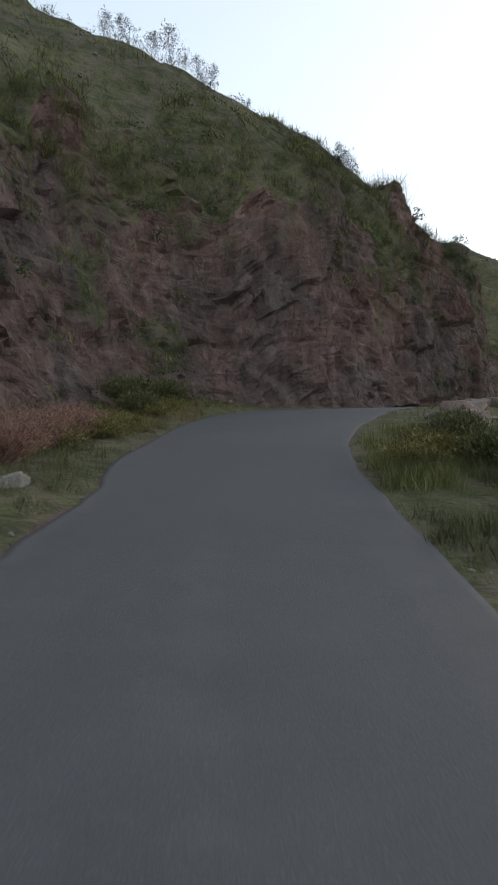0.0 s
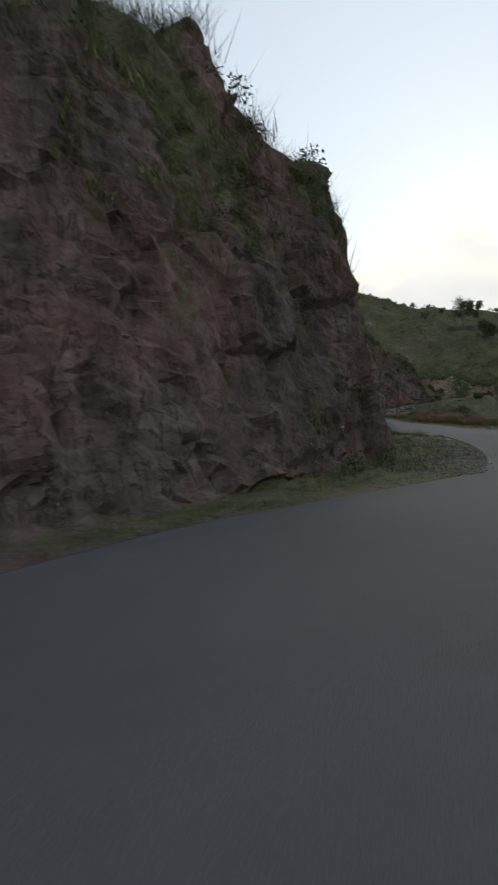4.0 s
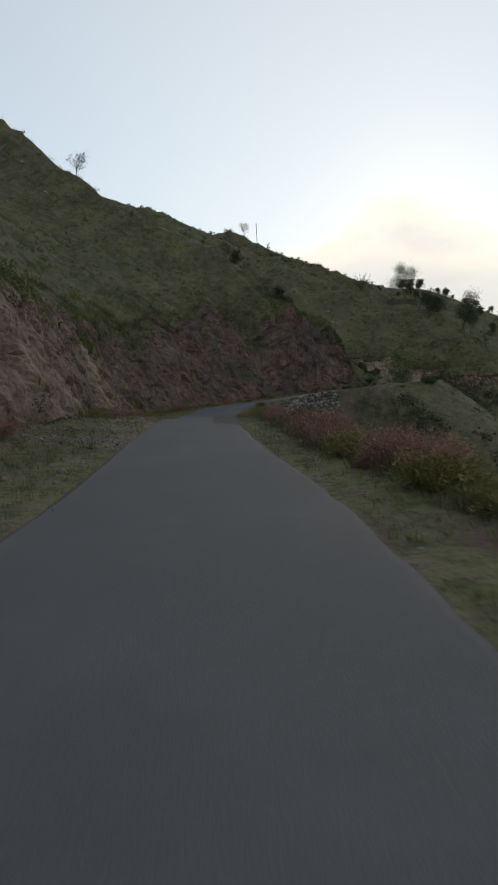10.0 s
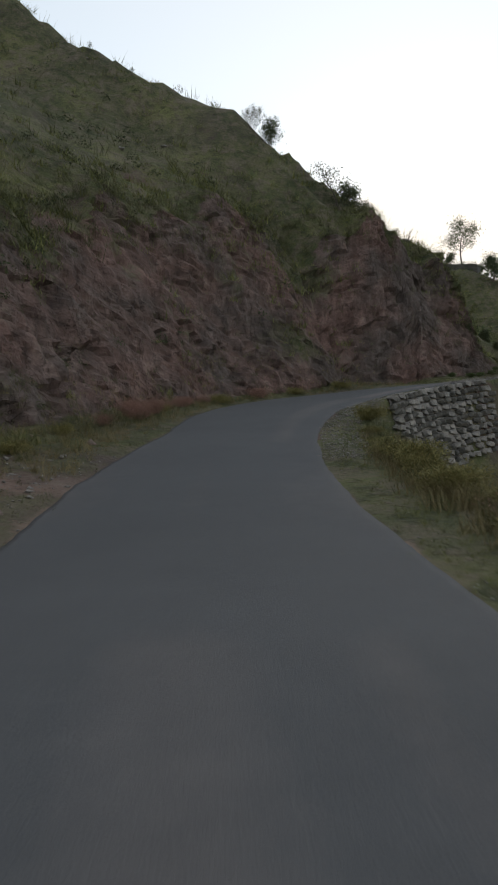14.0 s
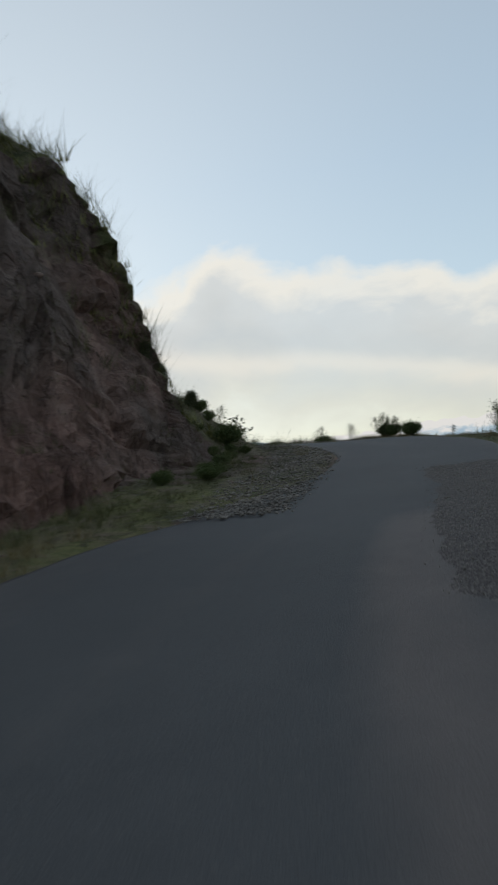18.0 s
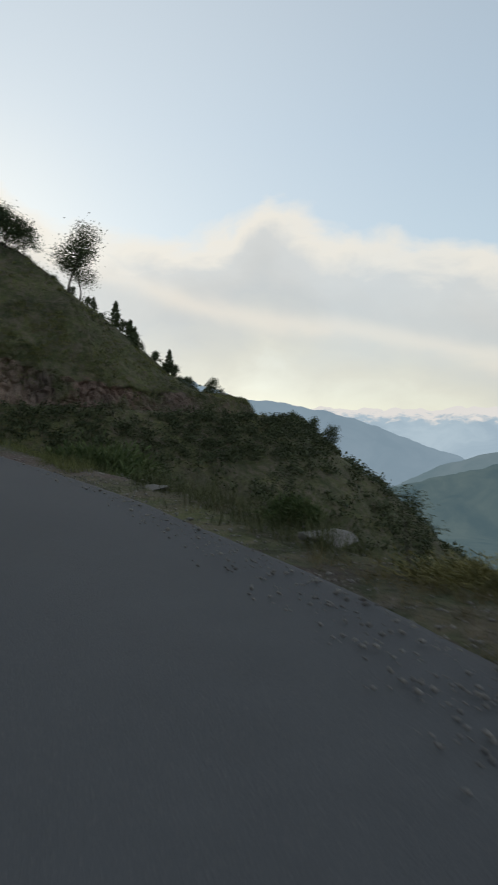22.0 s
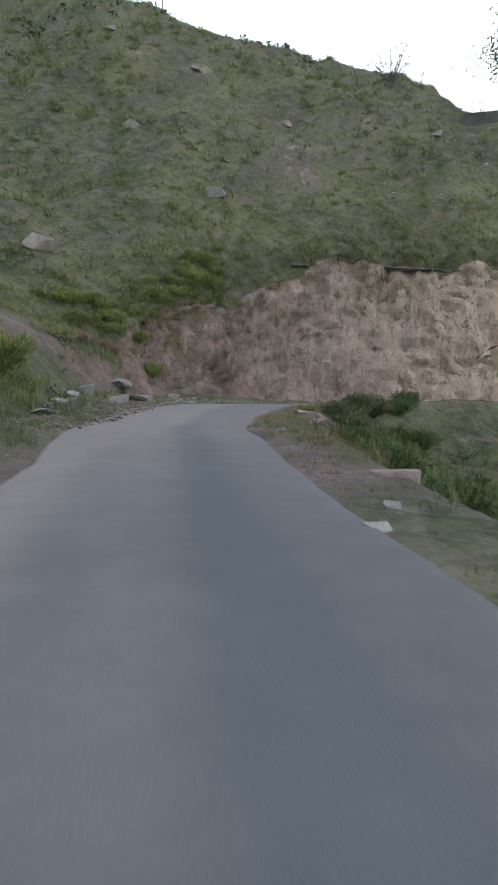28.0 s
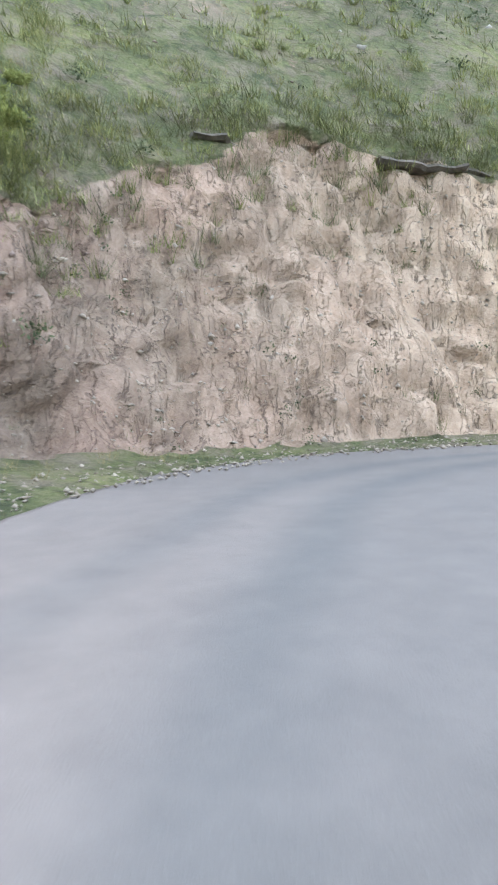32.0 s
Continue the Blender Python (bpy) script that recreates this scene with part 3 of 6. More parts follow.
def near_ground():
    keep = (SS > -30) & (SS < 275)
    s, P, R = SS[keep], ROAD[keep], RIGHT[keep]
    rows = []
    for k in range(len(s)):
        el, er = along(EDGE_L, s[k]), along(EDGE_R, s[k])
        o = np.linspace(-OUT_L, OUT_R, 481)
        h = section(s[k], o)
        L = np.r_[0, np.cumsum(np.hypot(np.diff(o), np.diff(h)))]
        oo = np.interp(np.linspace(0, L[-1], 190), L, o)
        rows.append(np.stack([oo, np.interp(oo, o, h)], 1))
    G = np.array(rows)                                     # o, h
    o, h = G[..., 0], G[..., 1]
    X = np.empty(G.shape[:2] + (3,))
    X[..., :2] = P[:, None, :2] + o[..., None] * R[:, None]
    X[..., 2] = P[:, None, 2] + h
    # the outer strips pass into the wider slope
    blend = np.maximum(np.clip((-o - 8.5) / 4.0, 0, 1), np.clip((o - 5.0) / 2.2, 0, 1))
    out = blend > 0
    S, O, Z = nearest(X[out][:, 0], X[out][:, 1])
    X[out, 2] += blend[out] * (Z + section(S, O) - X[out, 2])
    X[..., 2] += knolls(X[..., 0], X[..., 1]) * np.clip((-o - 6.5) / 2.5, 0, 1)
    el, er = along(EDGE_L, s)[:, None], along(EDGE_R, s)[:, None]
    slope = np.abs(np.gradient(h, axis=1)) / np.maximum(np.abs(np.gradient(o, axis=1)), 1e-3)
    away = np.clip(np.maximum(el - o, o - er), 0, None)     # metres from the road's edge
    steep = np.clip((slope - 1.15) / 0.7, 0, 1)
    cover = np.empty(o.shape)
    kind = np.zeros(o.shape)
    tan = np.clip((s - 190) / 10, 0, 1)
    brow = along(BANK, s, 1) + along(BANK, s, 2) / along(BANK, s, 3)
    for i in range(o.shape[0]):
        for j in range(o.shape[1]):
            p = X[i, j]
            a = away[i, j]
            if a <= 0:
                X[i, j, 2] -= 0.05
                cover[i, j] = 0.1
                continue
            st = steep[i, j]
            n = rough(p, 0.3)
            d = min(1.0, a / 2.5) * (0.22 * n + 0.06 * rough(p, 1.7)) - 0.05 * max(0.0, 1 - a / 0.45)
            if st > 0.02 and o[i, j] < 0:
                v = tan[i]
                # broken blocks that dip along the bedding; tall runnels in the tan rock
                q = Vector((p[0] * 0.5 + p[2] * 0.25 * (1 - v), p[1] * 0.5, p[2] * (0.42 - 0.2 * v) - p[0] * 0.3 * (1 - v)))
                dist, near = noise.voronoi(q)
                d += st * (0.75 * rough(p, 0.13) + 0.5 * (1 - 0.75 * v) * noise.noise(near[0] * 5.3) - 0.18 * max(0.0, 1 - (dist[1] - dist[0]) / 0.12))
                q = Vector((p[0] * 1.9 + p[2] * 0.7 * (1 - v), p[1] * 1.9, p[2] * (1.0 - 0.6 * v)))
                dist, near = noise.voronoi(q)
                d += st * (0.2 * (1 - 0.7 * v) * noise.noise(near[0] * 4.1) - 0.09 * max(0.0, 1 - (dist[1] - dist[0]) / 0.15))
                dist, near = noise.voronoi(Vector((p[0] * 3.1 + p[2] * 0.9, p[1] * 3.1, p[2] * (1.9 - 1.0 * v))))
                d += st * 0.09 * (1 - 0.6 * v) * noise.noise(near[0] * 3.3)
                w = 0.5 * noise.noise(Vector(p) * 0.6)
                dist, near = noise.voronoi(Vector((p[0] * 0.95 + w, p[1] * 0.95 + w, p[2] * 0.11 + w)))
                d += st * (0.25 + 0.75 * v) * (0.42 * noise.noise(near[0] * 3.7) - 0.6 * max(0.0, 1 - (dist[1] - dist[0]) / 0.28))
            t = 0.85 * st
            side = R[i] * (d * t)
            X[i, j, 0] += side[0]
            X[i, j, 1] += side[1]
            X[i, j, 2] += d * (1 - t)
            cover[i, j] = 0.56 + 0.3 * n + 0.28 * rough(p, 0.75) + 0.7 * rough(p, 0.16) - (0.42 if s[i] < 190 else 0.8 if s[i] < 222 else 0.3) * st + 0.22 * min(1.0, h[i, j] / 10.0 if o[i, j] < 0 else 0.6)
            above = -o[i, j] - brow[i]
            if o[i, j] < 0:
                cover[i, j] += (0.4 if s[i] < 45 else 0.35) * min(1.0, max(0.0, (h[i, j] - 2.5) / 6.0)) * (1 - tan[i])
            if above > 0.5:
                cover[i, j] += 0.3 * min(1.0, above / 2.0)
            if s[i] > 220 and o[i, j] < 0:
                cover[i, j] += 0.25
            cover[i, j] -= 0.22 * max(0.0, 1 - a / 0.6)
            if 72 < s[i] < 106 and o[i, j] < 0 and a < 3:
                cover[i, j] -= 0.4
            if 182 < s[i] < 200 and o[i, j] > 0:
                cover[i, j] -= 0.8 * max(0.0, 1 - a / 2.6)
            if o[i, j] > 0 or -o[i, j] < brow[i] - 2.5:
                cover[i, j] += 0.32
            if 26 < s[i] < 51 and o[i, j] > 0 and a < 1.2:
                cover[i, j] += 0.22
    kind[:] = np.clip((s[:, None] - 190) / 12, 0, 1) * np.clip((226 - s[:, None]) / 10, 0.15, 1)
    kind[:] = np.maximum(kind, 0.25 * np.exp(-((s[:, None] - 80) / 7) ** 2))
    kind[:] = np.maximum(kind, 0.5 * np.exp(-((s[:, None] - 97) / 5) ** 2))
    kind[:] = np.maximum(kind, np.exp(-((s[:, None] - 160) / 5) ** 2) * 0.8 * (o < 0))
    X[:, 0, 2] -= 2.4
    X[:, -1, 2] -= 2.4
    mottle = np.array([[noise.fractal(Vector(p) * 0.28, 1.0, 2.0, 4) for p in row] for row in X[::2, ::2]]).repeat(2, 0).repeat(2, 1)[: o.shape[0], : o.shape[1]]
    red = np.clip((150 - s[:, None]) / 10, 0, 1) * (o < 0)
    rocky = steep * (1 - red * np.clip(mottle * 1.5 - 0.1 + 0.05 * np.clip(h - 3, 0, 8), 0, 0.8))
    rocky = np.maximum(rocky, red * np.clip(0.15 - 1.5 * mottle, 0, 0.9) * np.clip((h - 2) / 3, 0, 1))
    return s, X, G, cover, kind, rocky * (o < 0) * np.clip((232 - s[:, None]) / 10, 0.45, 1)


NS, NX, NG, COVER, KIND, ROCKY = near_ground()


def far_ground():
    gx, gy = np.arange(-100, 250, 1.1), np.arange(-50, 290, 1.1)
    X, Y = np.meshgrid(gx, gy, indexing="ij")
    S, O, Z = nearest(X.ravel(), Y.ravel())
    z = (Z + section(S, O)).reshape(X.shape)
    for _ in range(5):
        w = np.pad(z, 1, mode="edge")
        z = (w[1:-1, 1:-1] * 2 + w[:-2, 1:-1] + w[2:, 1:-1] + w[1:-1, :-2] + w[1:-1, 2:]) / 6
    z = (z + knolls(X, Y) * (O.reshape(X.shape) < -6)).ravel()
    inside = (O > -OUT_L + 2.0) & (O < OUT_R - 1.6) & (S > -28) & (S < 272)
    z = np.where(inside, z - 2.5 - np.where(O < 0, np.clip((O + 11.0) * 2.2, 0, 6.5), 0), z)
    for i in range(len(z)):
        if not inside[i]:
            p = (X.ravel()[i], Y.ravel()[i], z[i])
            t = min(1.0, max(-O[i] - OUT_L + 2.0, O[i] - OUT_R + 1.6, 0.0 if -28 < S[i] < 272 else 9.0) / 9.0)
            z[i] += t * (1.5 * rough(p, 0.05) + 0.75 * rough(p, 0.22)) + min(1.0, 2 * t) * 0.5 * rough(p, 0.6)
    P = np.stack([X, Y, z.reshape(X.shape)], -1)
    return P, S.reshape(X.shape), O.reshape(X.shape), inside.reshape(X.shape)


ground = tagged(grid_mesh("ground", NX, HILL), "steep roadside ground of rock, soil and grass", "hillside", kind="structure")
attribute(ground, "cover", COVER)
flat = (ROCKY[:-1, :-1].ravel() < 0.3) | (KIND[:-1, :-1].ravel() > 0.6)
ground.data.polygons.foreach_set("use_smooth", flat)
attribute(ground, "kind", KIND * np.where(NS > 190, np.clip((NS - 200) / 13, 0.25, 1), 1)[:, None])
attribute(ground, "rocky", ROCKY)
FP, FS, FO, FIN = far_ground()
hill = tagged(grid_mesh("hillside_ground", FP, HILL), "steep grassy mountainside with stones and scrub", "hillside", kind="structure")
attribute(hill, "cover", np.array([[0.80 + 0.34 * noise.fractal(Vector((p[0] * 0.07, p[1] * 0.07, 4)), 1.0, 2.0, 3) + 0.5 * math.exp(-((p[0] - 92) ** 2 + (p[1] - 185) ** 2) / 150) - 0.15 * math.exp(-((p[0] - 107) ** 2 + (p[1] - 192) ** 2) / 120) + 0.30 * noise.fractal(Vector((p[0] * 0.4, p[1] * 0.4, 9)), 1.0, 2.0, 3) for p in row] for row in FP]))
attribute(hill, "rocky", np.array([[max(0.0, 0.7 * noise.fractal(Vector((p[0] * 0.09, p[1] * 0.09, p[2] * 0.12)), 1.0, 2.0, 4) - 0.14) for p in row] for row in FP]))
attribute(hill, "kind", np.clip((FS - 180) / 20, 0, 0.6) * (FS < 222))


# ---- road ----
# stretches where the coat is gone: along the road from, to; across it from, to
BROKEN = [(79, 87.5, 0.85, 2.6), (126.5, 135.6, 0.75, 3.0), (157.5, 165.6, -3.4, -0.85), (158.5, 164.8, -0.4, 0.08)]
# dusty stretches: the same, and how much
DUSTY = [(120, 130, 0.2, 0.9, 0.25),
         (168, 200, -5.0, -0.6, 0.34), (172, 196, -2.8, -1.3, 0.15), (184.5, 195.5, -4.6, -1.4, 0.35), (184, 235, -6.0, 4.0, 0.25), (88, 96, -1.6, 0.9, 0.14), (108, 120, -0.3, 0.5, 0.12), (40, 48, 1.2, 3.2, 0.12)]


def road_mesh():
    keep = (SS > -35) & (SS < 290)
    s, P, R = SS[keep], ROAD[keep], RIGHT[keep]
    el = along(EDGE_L, s) + np.array([0.08 * noise.noise(Vector((v * 0.5, 3, 0))) + 0.035 * noise.noise(Vector((v * 2.1, 9, 0))) for v in s])
    er = along(EDGE_R, s) + np.array([0.08 * noise.noise(Vector((v * 0.5, 31, 0))) + 0.035 * noise.noise(Vector((v * 2.1, 39, 0))) for v in s])
    w = np.r_[0, 0.0, np.linspace(0.02, 0.98, 33), 1, 1]
    X = np.empty((len(s), len(w), 3))
    o = el[:, None] + (er - el)[:, None] * w
    X[..., :2] = P[:, None, :2] + o[..., None] * R[:, None]
    X[..., 2] = P[:, None, 2] - 0.02 * np.abs(w * 2 - 1) ** 2
    X[:, 0, 2] -= 0.12
    X[:, -1, 2] -= 0.12
    for i in range(len(s)):
        for j in range(len(w)):
            X[i, j, 2] += 0.004 * noise.noise(Vector((X[i, j, 0] * 0.8, X[i, j, 1] * 0.8, 0)))
    ob = tagged(grid_mesh("road", X, ASPHALT), "narrow worn grey asphalt mountain road", "road", kind="structure")
    edge = np.clip(np.abs(w * 2 - 1) - 0.86, 0, 1)[None] * 0.4
    mid = (el + er)[:, None] / 2
    tracks = np.exp(-(((np.abs(o - mid + 0.15) - 0.75) / 0.40) ** 2))
    wander = np.array([noise.fractal(Vector((v * 0.13, 5, 0)), 1.0, 2.0, 3) for v in s])[:, None]
    dust = np.where(s > 165, 0.30, 0.21)[:, None] + edge - 0.20 * tracks * (1 + 0.6 * wander) + 0.08 * wander
    for s0, s1, o0, o1, amount in DUSTY:
        inside = np.clip(np.minimum(s[:, None] - s0, s1 - s[:, None]) / (0.35 if s1 - s0 < 15 else 8.0) + 0.5, 0, 1) * np.clip(np.minimum(o - o0, o1 - o) / (0.25 if s1 - s0 < 15 else 1.5) + 0.5, 0, 1)
        dust = dust + amount * inside
    attribute(ob, "dust", np.clip(dust, 0, 1) * np.ones((len(s), 1)))
    gone = np.zeros(o.shape)
    for s0, s1, o0, o1 in BROKEN:
        gone = np.maximum(gone, np.clip(np.minimum(s[:, None] - s0, s1 - s[:, None]) / 1.0 + 0.4, 0, 1) * np.clip(np.minimum(o - o0, o1 - o) / 0.5 + 0.4, 0, 1))
    attribute(ob, "broken", gone)
    return ob


road_mesh()


# ---- placing ----
def spot(s, o):
    """The place on the ground beside the road: distance along it, distance to its right."""
    i = int(np.argmin(np.abs(NS - s)))
    j = int(np.argmin(np.abs(NG[i, 1:-1, 0] - o))) + 1
    return Vector(NX[i, j])


def on_hill(x, y):
    """The place on the ground at x, y."""
    S, O, Z = nearest(np.array([x, x]), np.array([y, y]))
    if -OUT_L + 1 < O[0] < OUT_R - 1 and -28 < S[0] < 272:
        return Vector((x, y, spot(S[0], O[0]).z))
    gx, gy = FP[:, 0, 0], FP[0, :, 1]
    i, j = np.searchsorted(gx, x) - 1, np.searchsorted(gy, y) - 1
    u, v = (x - gx[i]) / (gx[i + 1] - gx[i]), (y - gy[j]) / (gy[j + 1] - gy[j])
    z = FP[i : i + 2, j : j + 2, 2]
    return Vector((x, y, (z[0, 0] * (1 - u) + z[1, 0] * u) * (1 - v) + (z[0, 1] * (1 - u) + z[1, 1] * u) * v))


RNG = np.random.default_rng(7)


def blades(centres, heights, per, spread, width, lean=0.5, rng=RNG):
    """Tufts of leaning blades: vertices and faces, one triangle a blade."""
    n = len(centres) * per
    c = np.repeat(np.asarray(centres), per, 0)
    h = np.repeat(np.asarray(heights), per) * rng.uniform(0.55, 1.1, n)
    r = np.repeat(np.asarray(heights), per) * spread
    a, b = rng.uniform(0, 2 * math.pi, n), rng.uniform(0, 2 * math.pi, n)
    base = c + np.stack([np.cos(a) * r * rng.random(n), np.sin(a) * r * rng.random(n), -0.04 * h], 1)
    out = np.stack([np.cos(b), np.sin(b), 0 * b], 1)
    side = np.stack([-np.sin(b), np.cos(b), 0 * b], 1) * (width * h * rng.uniform(0.6, 1.4, n))[:, None]
    k = (lean * h * rng.uniform(0.2, 1.2, n))[:, None]
    tip = base + out * k + np.stack([0 * h, 0 * h, h * rng.uniform(0.7, 1.0, n)], 1)
    V = np.stack([base - side, base + side, tip], 1).reshape(-1, 3)
    q = np.arange(n)[:, None] * 3
    return V, q + np.array([0, 1, 2])


def leaves(centres, size, rng=RNG, flat=0.6, long=1.6):
    """Leaf-shaped faces about the given places, each turned its own way."""
    n = len(centres)
    d = rng.normal(size=(n, 3))
    d /= np.linalg.norm(d, axis=1)[:, None]
    e = np.cross(d, rng.normal(size=(n, 3)))
    e /= np.linalg.norm(e, axis=1)[:, None]
    k = (np.asarray(size) * rng.uniform(0.6, 1.35, n))[:, None]
    c = np.asarray(centres)
    V = np.stack([c - d * k * long / 2, c - e * k * flat / 2, c + d * k * long / 2, c + e * k * flat / 2], 1).reshape(-1, 3)
    return V, np.arange(n)[:, None] * 4 + np.arange(4)


def poly_mesh(name, V, F, mat):
    """A mesh from vertices and an array of faces that all have the same number of corners."""
    me = bpy.data.meshes.new(name)
    me.vertices.add(len(V))
    me.vertices.foreach_set("co", np.asarray(V, np.float32).ravel())
    me.loops.add(F.size)
    me.loops.foreach_set("vertex_index", F.astype(np.int32).ravel())
    me.polygons.add(len(F))
    me.polygons.foreach_set("loop_start", np.arange(0, F.size, F.shape[1], dtype=np.int32))
    me.update(calc_edges=True)
    me.materials.append(mat)
    return me


def tubes(segments, sides=5):
    """Tapered limbs: each (a, b, ra, rb)."""
    V, F = [], []
    for a, b, ra, rb in segments:
        a, b = np.array(a, float), np.array(b, float)
        d = (b - a) / max(np.linalg.norm(b - a), 1e-6)
        u = np.cross(d, (0.31, 0.87, 0.4))
        u /= np.linalg.norm(u)
        w = np.cross(d, u)
        t = np.arange(sides) * 2 * math.pi / sides
        ring = np.cos(t)[:, None] * u + np.sin(t)[:, None] * w
        k = len(V)
        V += list(a + ring * ra) + list(b + ring * rb)
        F += [(k + i, k + (i + 1) % sides, k + sides + (i + 1) % sides, k + sides + i) for i in range(sides)]
    return np.array(V), np.array(F)


def grow(rng, height, radius, limbs, bend=0.25, up=0.6, forks=3, bare=0.3):
    """A trunk with limbs and twigs: the limbs, and the ends that carry leaves."""
    segs, ends = [], []
    p, d = np.zeros(3), np.array([rng.normal(0, 0.08), rng.normal(0, 0.08), 1.0])
    n = 7
    spine = [p]
    for i in range(n):
        d = d + rng.normal(0, bend * 0.4, 3) * (1, 1, 0.3)
        d /= np.linalg.norm(d)
        q = p + d * height * 0.85 / n
        segs.append((p, q, radius * (1 - 0.8 * i / n), radius * (1 - 0.8 * (i + 1) / n)))
        p = q
        spine.append(p)
    ends.append(p)
    for k in range(limbs):
        f = bare + (1 - bare) * (k + rng.random()) / limbs
        i = min(int(f * n), n - 1)
        a = spine[i] + (spine[i + 1] - spine[i]) * (f * n - i)
        az = k * 2.4 + rng.normal(0, 0.4)
        d = np.array([math.cos(az), math.sin(az), up + rng.normal(0, 0.2)])
        d /= np.linalg.norm(d)
        L = height * rng.uniform(0.28, 0.45) * (1.15 - 0.6 * f)
        r = radius * 0.45 * (1.1 - 0.7 * f)
        for j in range(forks):
            b = a + d * L / forks
            segs.append((a, b, r * (1 - j / forks * 0.8), r * (1 - (j + 1) / forks * 0.8)))
            for _ in range(2):
                e = d + rng.normal(0, 0.6, 3)
                e /= np.linalg.norm(e)
                c = b + e * L * rng.uniform(0.2, 0.45)
                segs.append((b, c, r * 0.3, r * 0.08))
                ends.append(c)
            a = b
            d = d + rng.normal(0, 0.25, 3)
            d /= np.linalg.norm(d)
        ends.append(a)
    return segs, np.array(ends)


def plant(name, seed, height, radius, limbs, leaf, per, cloud, label, category, trunk_name="trunk", crown_name="crown", mat=None, up=0.6, bare=0.3, bend=0.25, long=1.6, group=""):
    """A tree or shrub: limbs in one mesh, leaves in another."""
    rng = np.random.default_rng(seed)
    segs, ends = grow(rng, height, radius, limbs, up=up, bare=bare, bend=bend)
    V, F = tubes(segs)
    ob = tagged(new(name), label, category, group)
    t = new(trunk_name, poly_mesh(trunk_name, V, F, BARK))
    t.parent = ob
    if per:
        c = np.repeat(ends, per, 0) + rng.normal(0, cloud, (len(ends) * per, 3))
        c[:, 2] = np.maximum(c[:, 2], 0.05)
        V, F = leaves(c, np.full(len(c), leaf), rng, long=long)
        l = new(crown_name, poly_mesh(crown_name, V, F, mat or DARK_LEAF))
        l.parent = ob
    return ob


def feathery(name, seed, wide, tall, n, mat, label, group, fine=0.085, thick=0.10):
    """A soft, feathery shrub: thin stems from one root, and many fine upright sprigs in an uneven dome."""
    rng = np.random.default_rng(seed)
    ob = tagged(new(name), label, "shrub", group)
    heads = np.stack([rng.normal(0, wide * 0.42, 26), rng.normal(0, wide * 0.42, 26), tall * rng.uniform(0.45, 0.95, 26)], 1)
    V, F = tubes([((0, 0, -0.05), tuple(h * (0.9, 0.9, 0.85)), 0.008, 0.003) for h in heads], 3)
    t = new("woody_base", poly_mesh("woody_base", V, F, BARK))
    t.parent = ob
    k = rng.integers(0, len(heads), n)
    f = rng.beta(2.6, 1.2, n)[:, None]
    c = heads[k] * f + rng.normal(0, 0.085, (n, 3)) * (1, 1, 0.8) * (0.5 + f)
    c[:, 2] = np.maximum(c[:, 2], 0.02)
    d = heads[k] * (0.5, 0.5, 1.0) / np.linalg.norm(heads[k], axis=1)[:, None] + rng.normal(0, 0.45, (n, 3))
    d /= np.linalg.norm(d, axis=1)[:, None]
    e = np.cross(d, rng.normal(size=(n, 3)))
    e /= np.linalg.norm(e, axis=1)[:, None]
    L = fine * rng.uniform(0.6, 1.5, n)[:, None]
    V = np.stack([c - e * L * thick, c + d * L * 0.55 + e * L * thick, c + d * L], 1).reshape(-1, 3)
    l = new("foliage", poly_mesh("foliage", V, np.arange(n * 3).reshape(-1, 3), mat))
    l.parent = ob
    return ob


def stand(ob, place, scale=1.0, turn=0.0):
    ob.matrix_basis = Matrix.Translation(place) @ Matrix.Rotation(turn, 4, "Z") @ Matrix.Diagonal((scale, scale, scale, 1))
    return ob


def again(ob, place, scale=1.0, turn=0.0):
    c = copy_thing(ob, Matrix())
    return stand(c, place, scale, turn)


# ---- stones ----
def stone_mesh(name, seed, mat, sx=1.0, sy=0.8, sz=0.6, cuts=2):
    """A broken stone about a metre long, with its underside near zero."""
    rng = random.Random(seed)
    bm = bmesh.new()
    for _ in range(15):
        d = Vector((rng.gauss(0, 1), rng.gauss(0, 1), rng.gauss(0, 1))).normalized() * rng.uniform(0.42, 0.56)
        bm.verts.new((max(-0.5, min(0.5, d.x * 1.2)) * sx, max(-0.45, min(0.45, d.y * 1.2)) * sy, max(-0.4, min(0.36, d.z * 1.3)) * sz))
    hull = bmesh.ops.convex_hull(bm, input=bm.verts[:])
    bmesh.ops.delete(bm, geom=[g for g in set(hull["geom_interior"]) if isinstance(g, bmesh.types.BMVert)], context="VERTS")
    bmesh.ops.dissolve_limit(bm, angle_limit=0.30, verts=bm.verts[:], edges=bm.edges[:])
    bmesh.ops.bevel(bm, geom=bm.edges[:], offset=0.025, segments=1, affect="EDGES", clamp_overlap=True)
    bmesh.ops.triangulate(bm, faces=bm.faces[:])
    bmesh.ops.subdivide_edges(bm, edges=[e for e in bm.edges if e.calc_length() > 0.16], cuts=cuts - 1)
    for v in bm.verts:
        v.co += v.co.normalized() * 0.05 * noise.noise(v.co * 5 + Vector((seed, 0, 0)))
    me = bpy.data.meshes.new(name)
    bm.to_mesh(me)
    bm.free()
    me.materials.append(mat)
    return me


STONES = [stone_mesh("stone", k, m, 1.0, 0.8, z) for k, (m, z) in enumerate([(STONE, 0.6), (STONE, 0.5), (PALE_STONE, 0.6), (TAN_ROCK, 0.65), (RED_ROCK, 0.55), (PALE_STONE, 0.35)])]


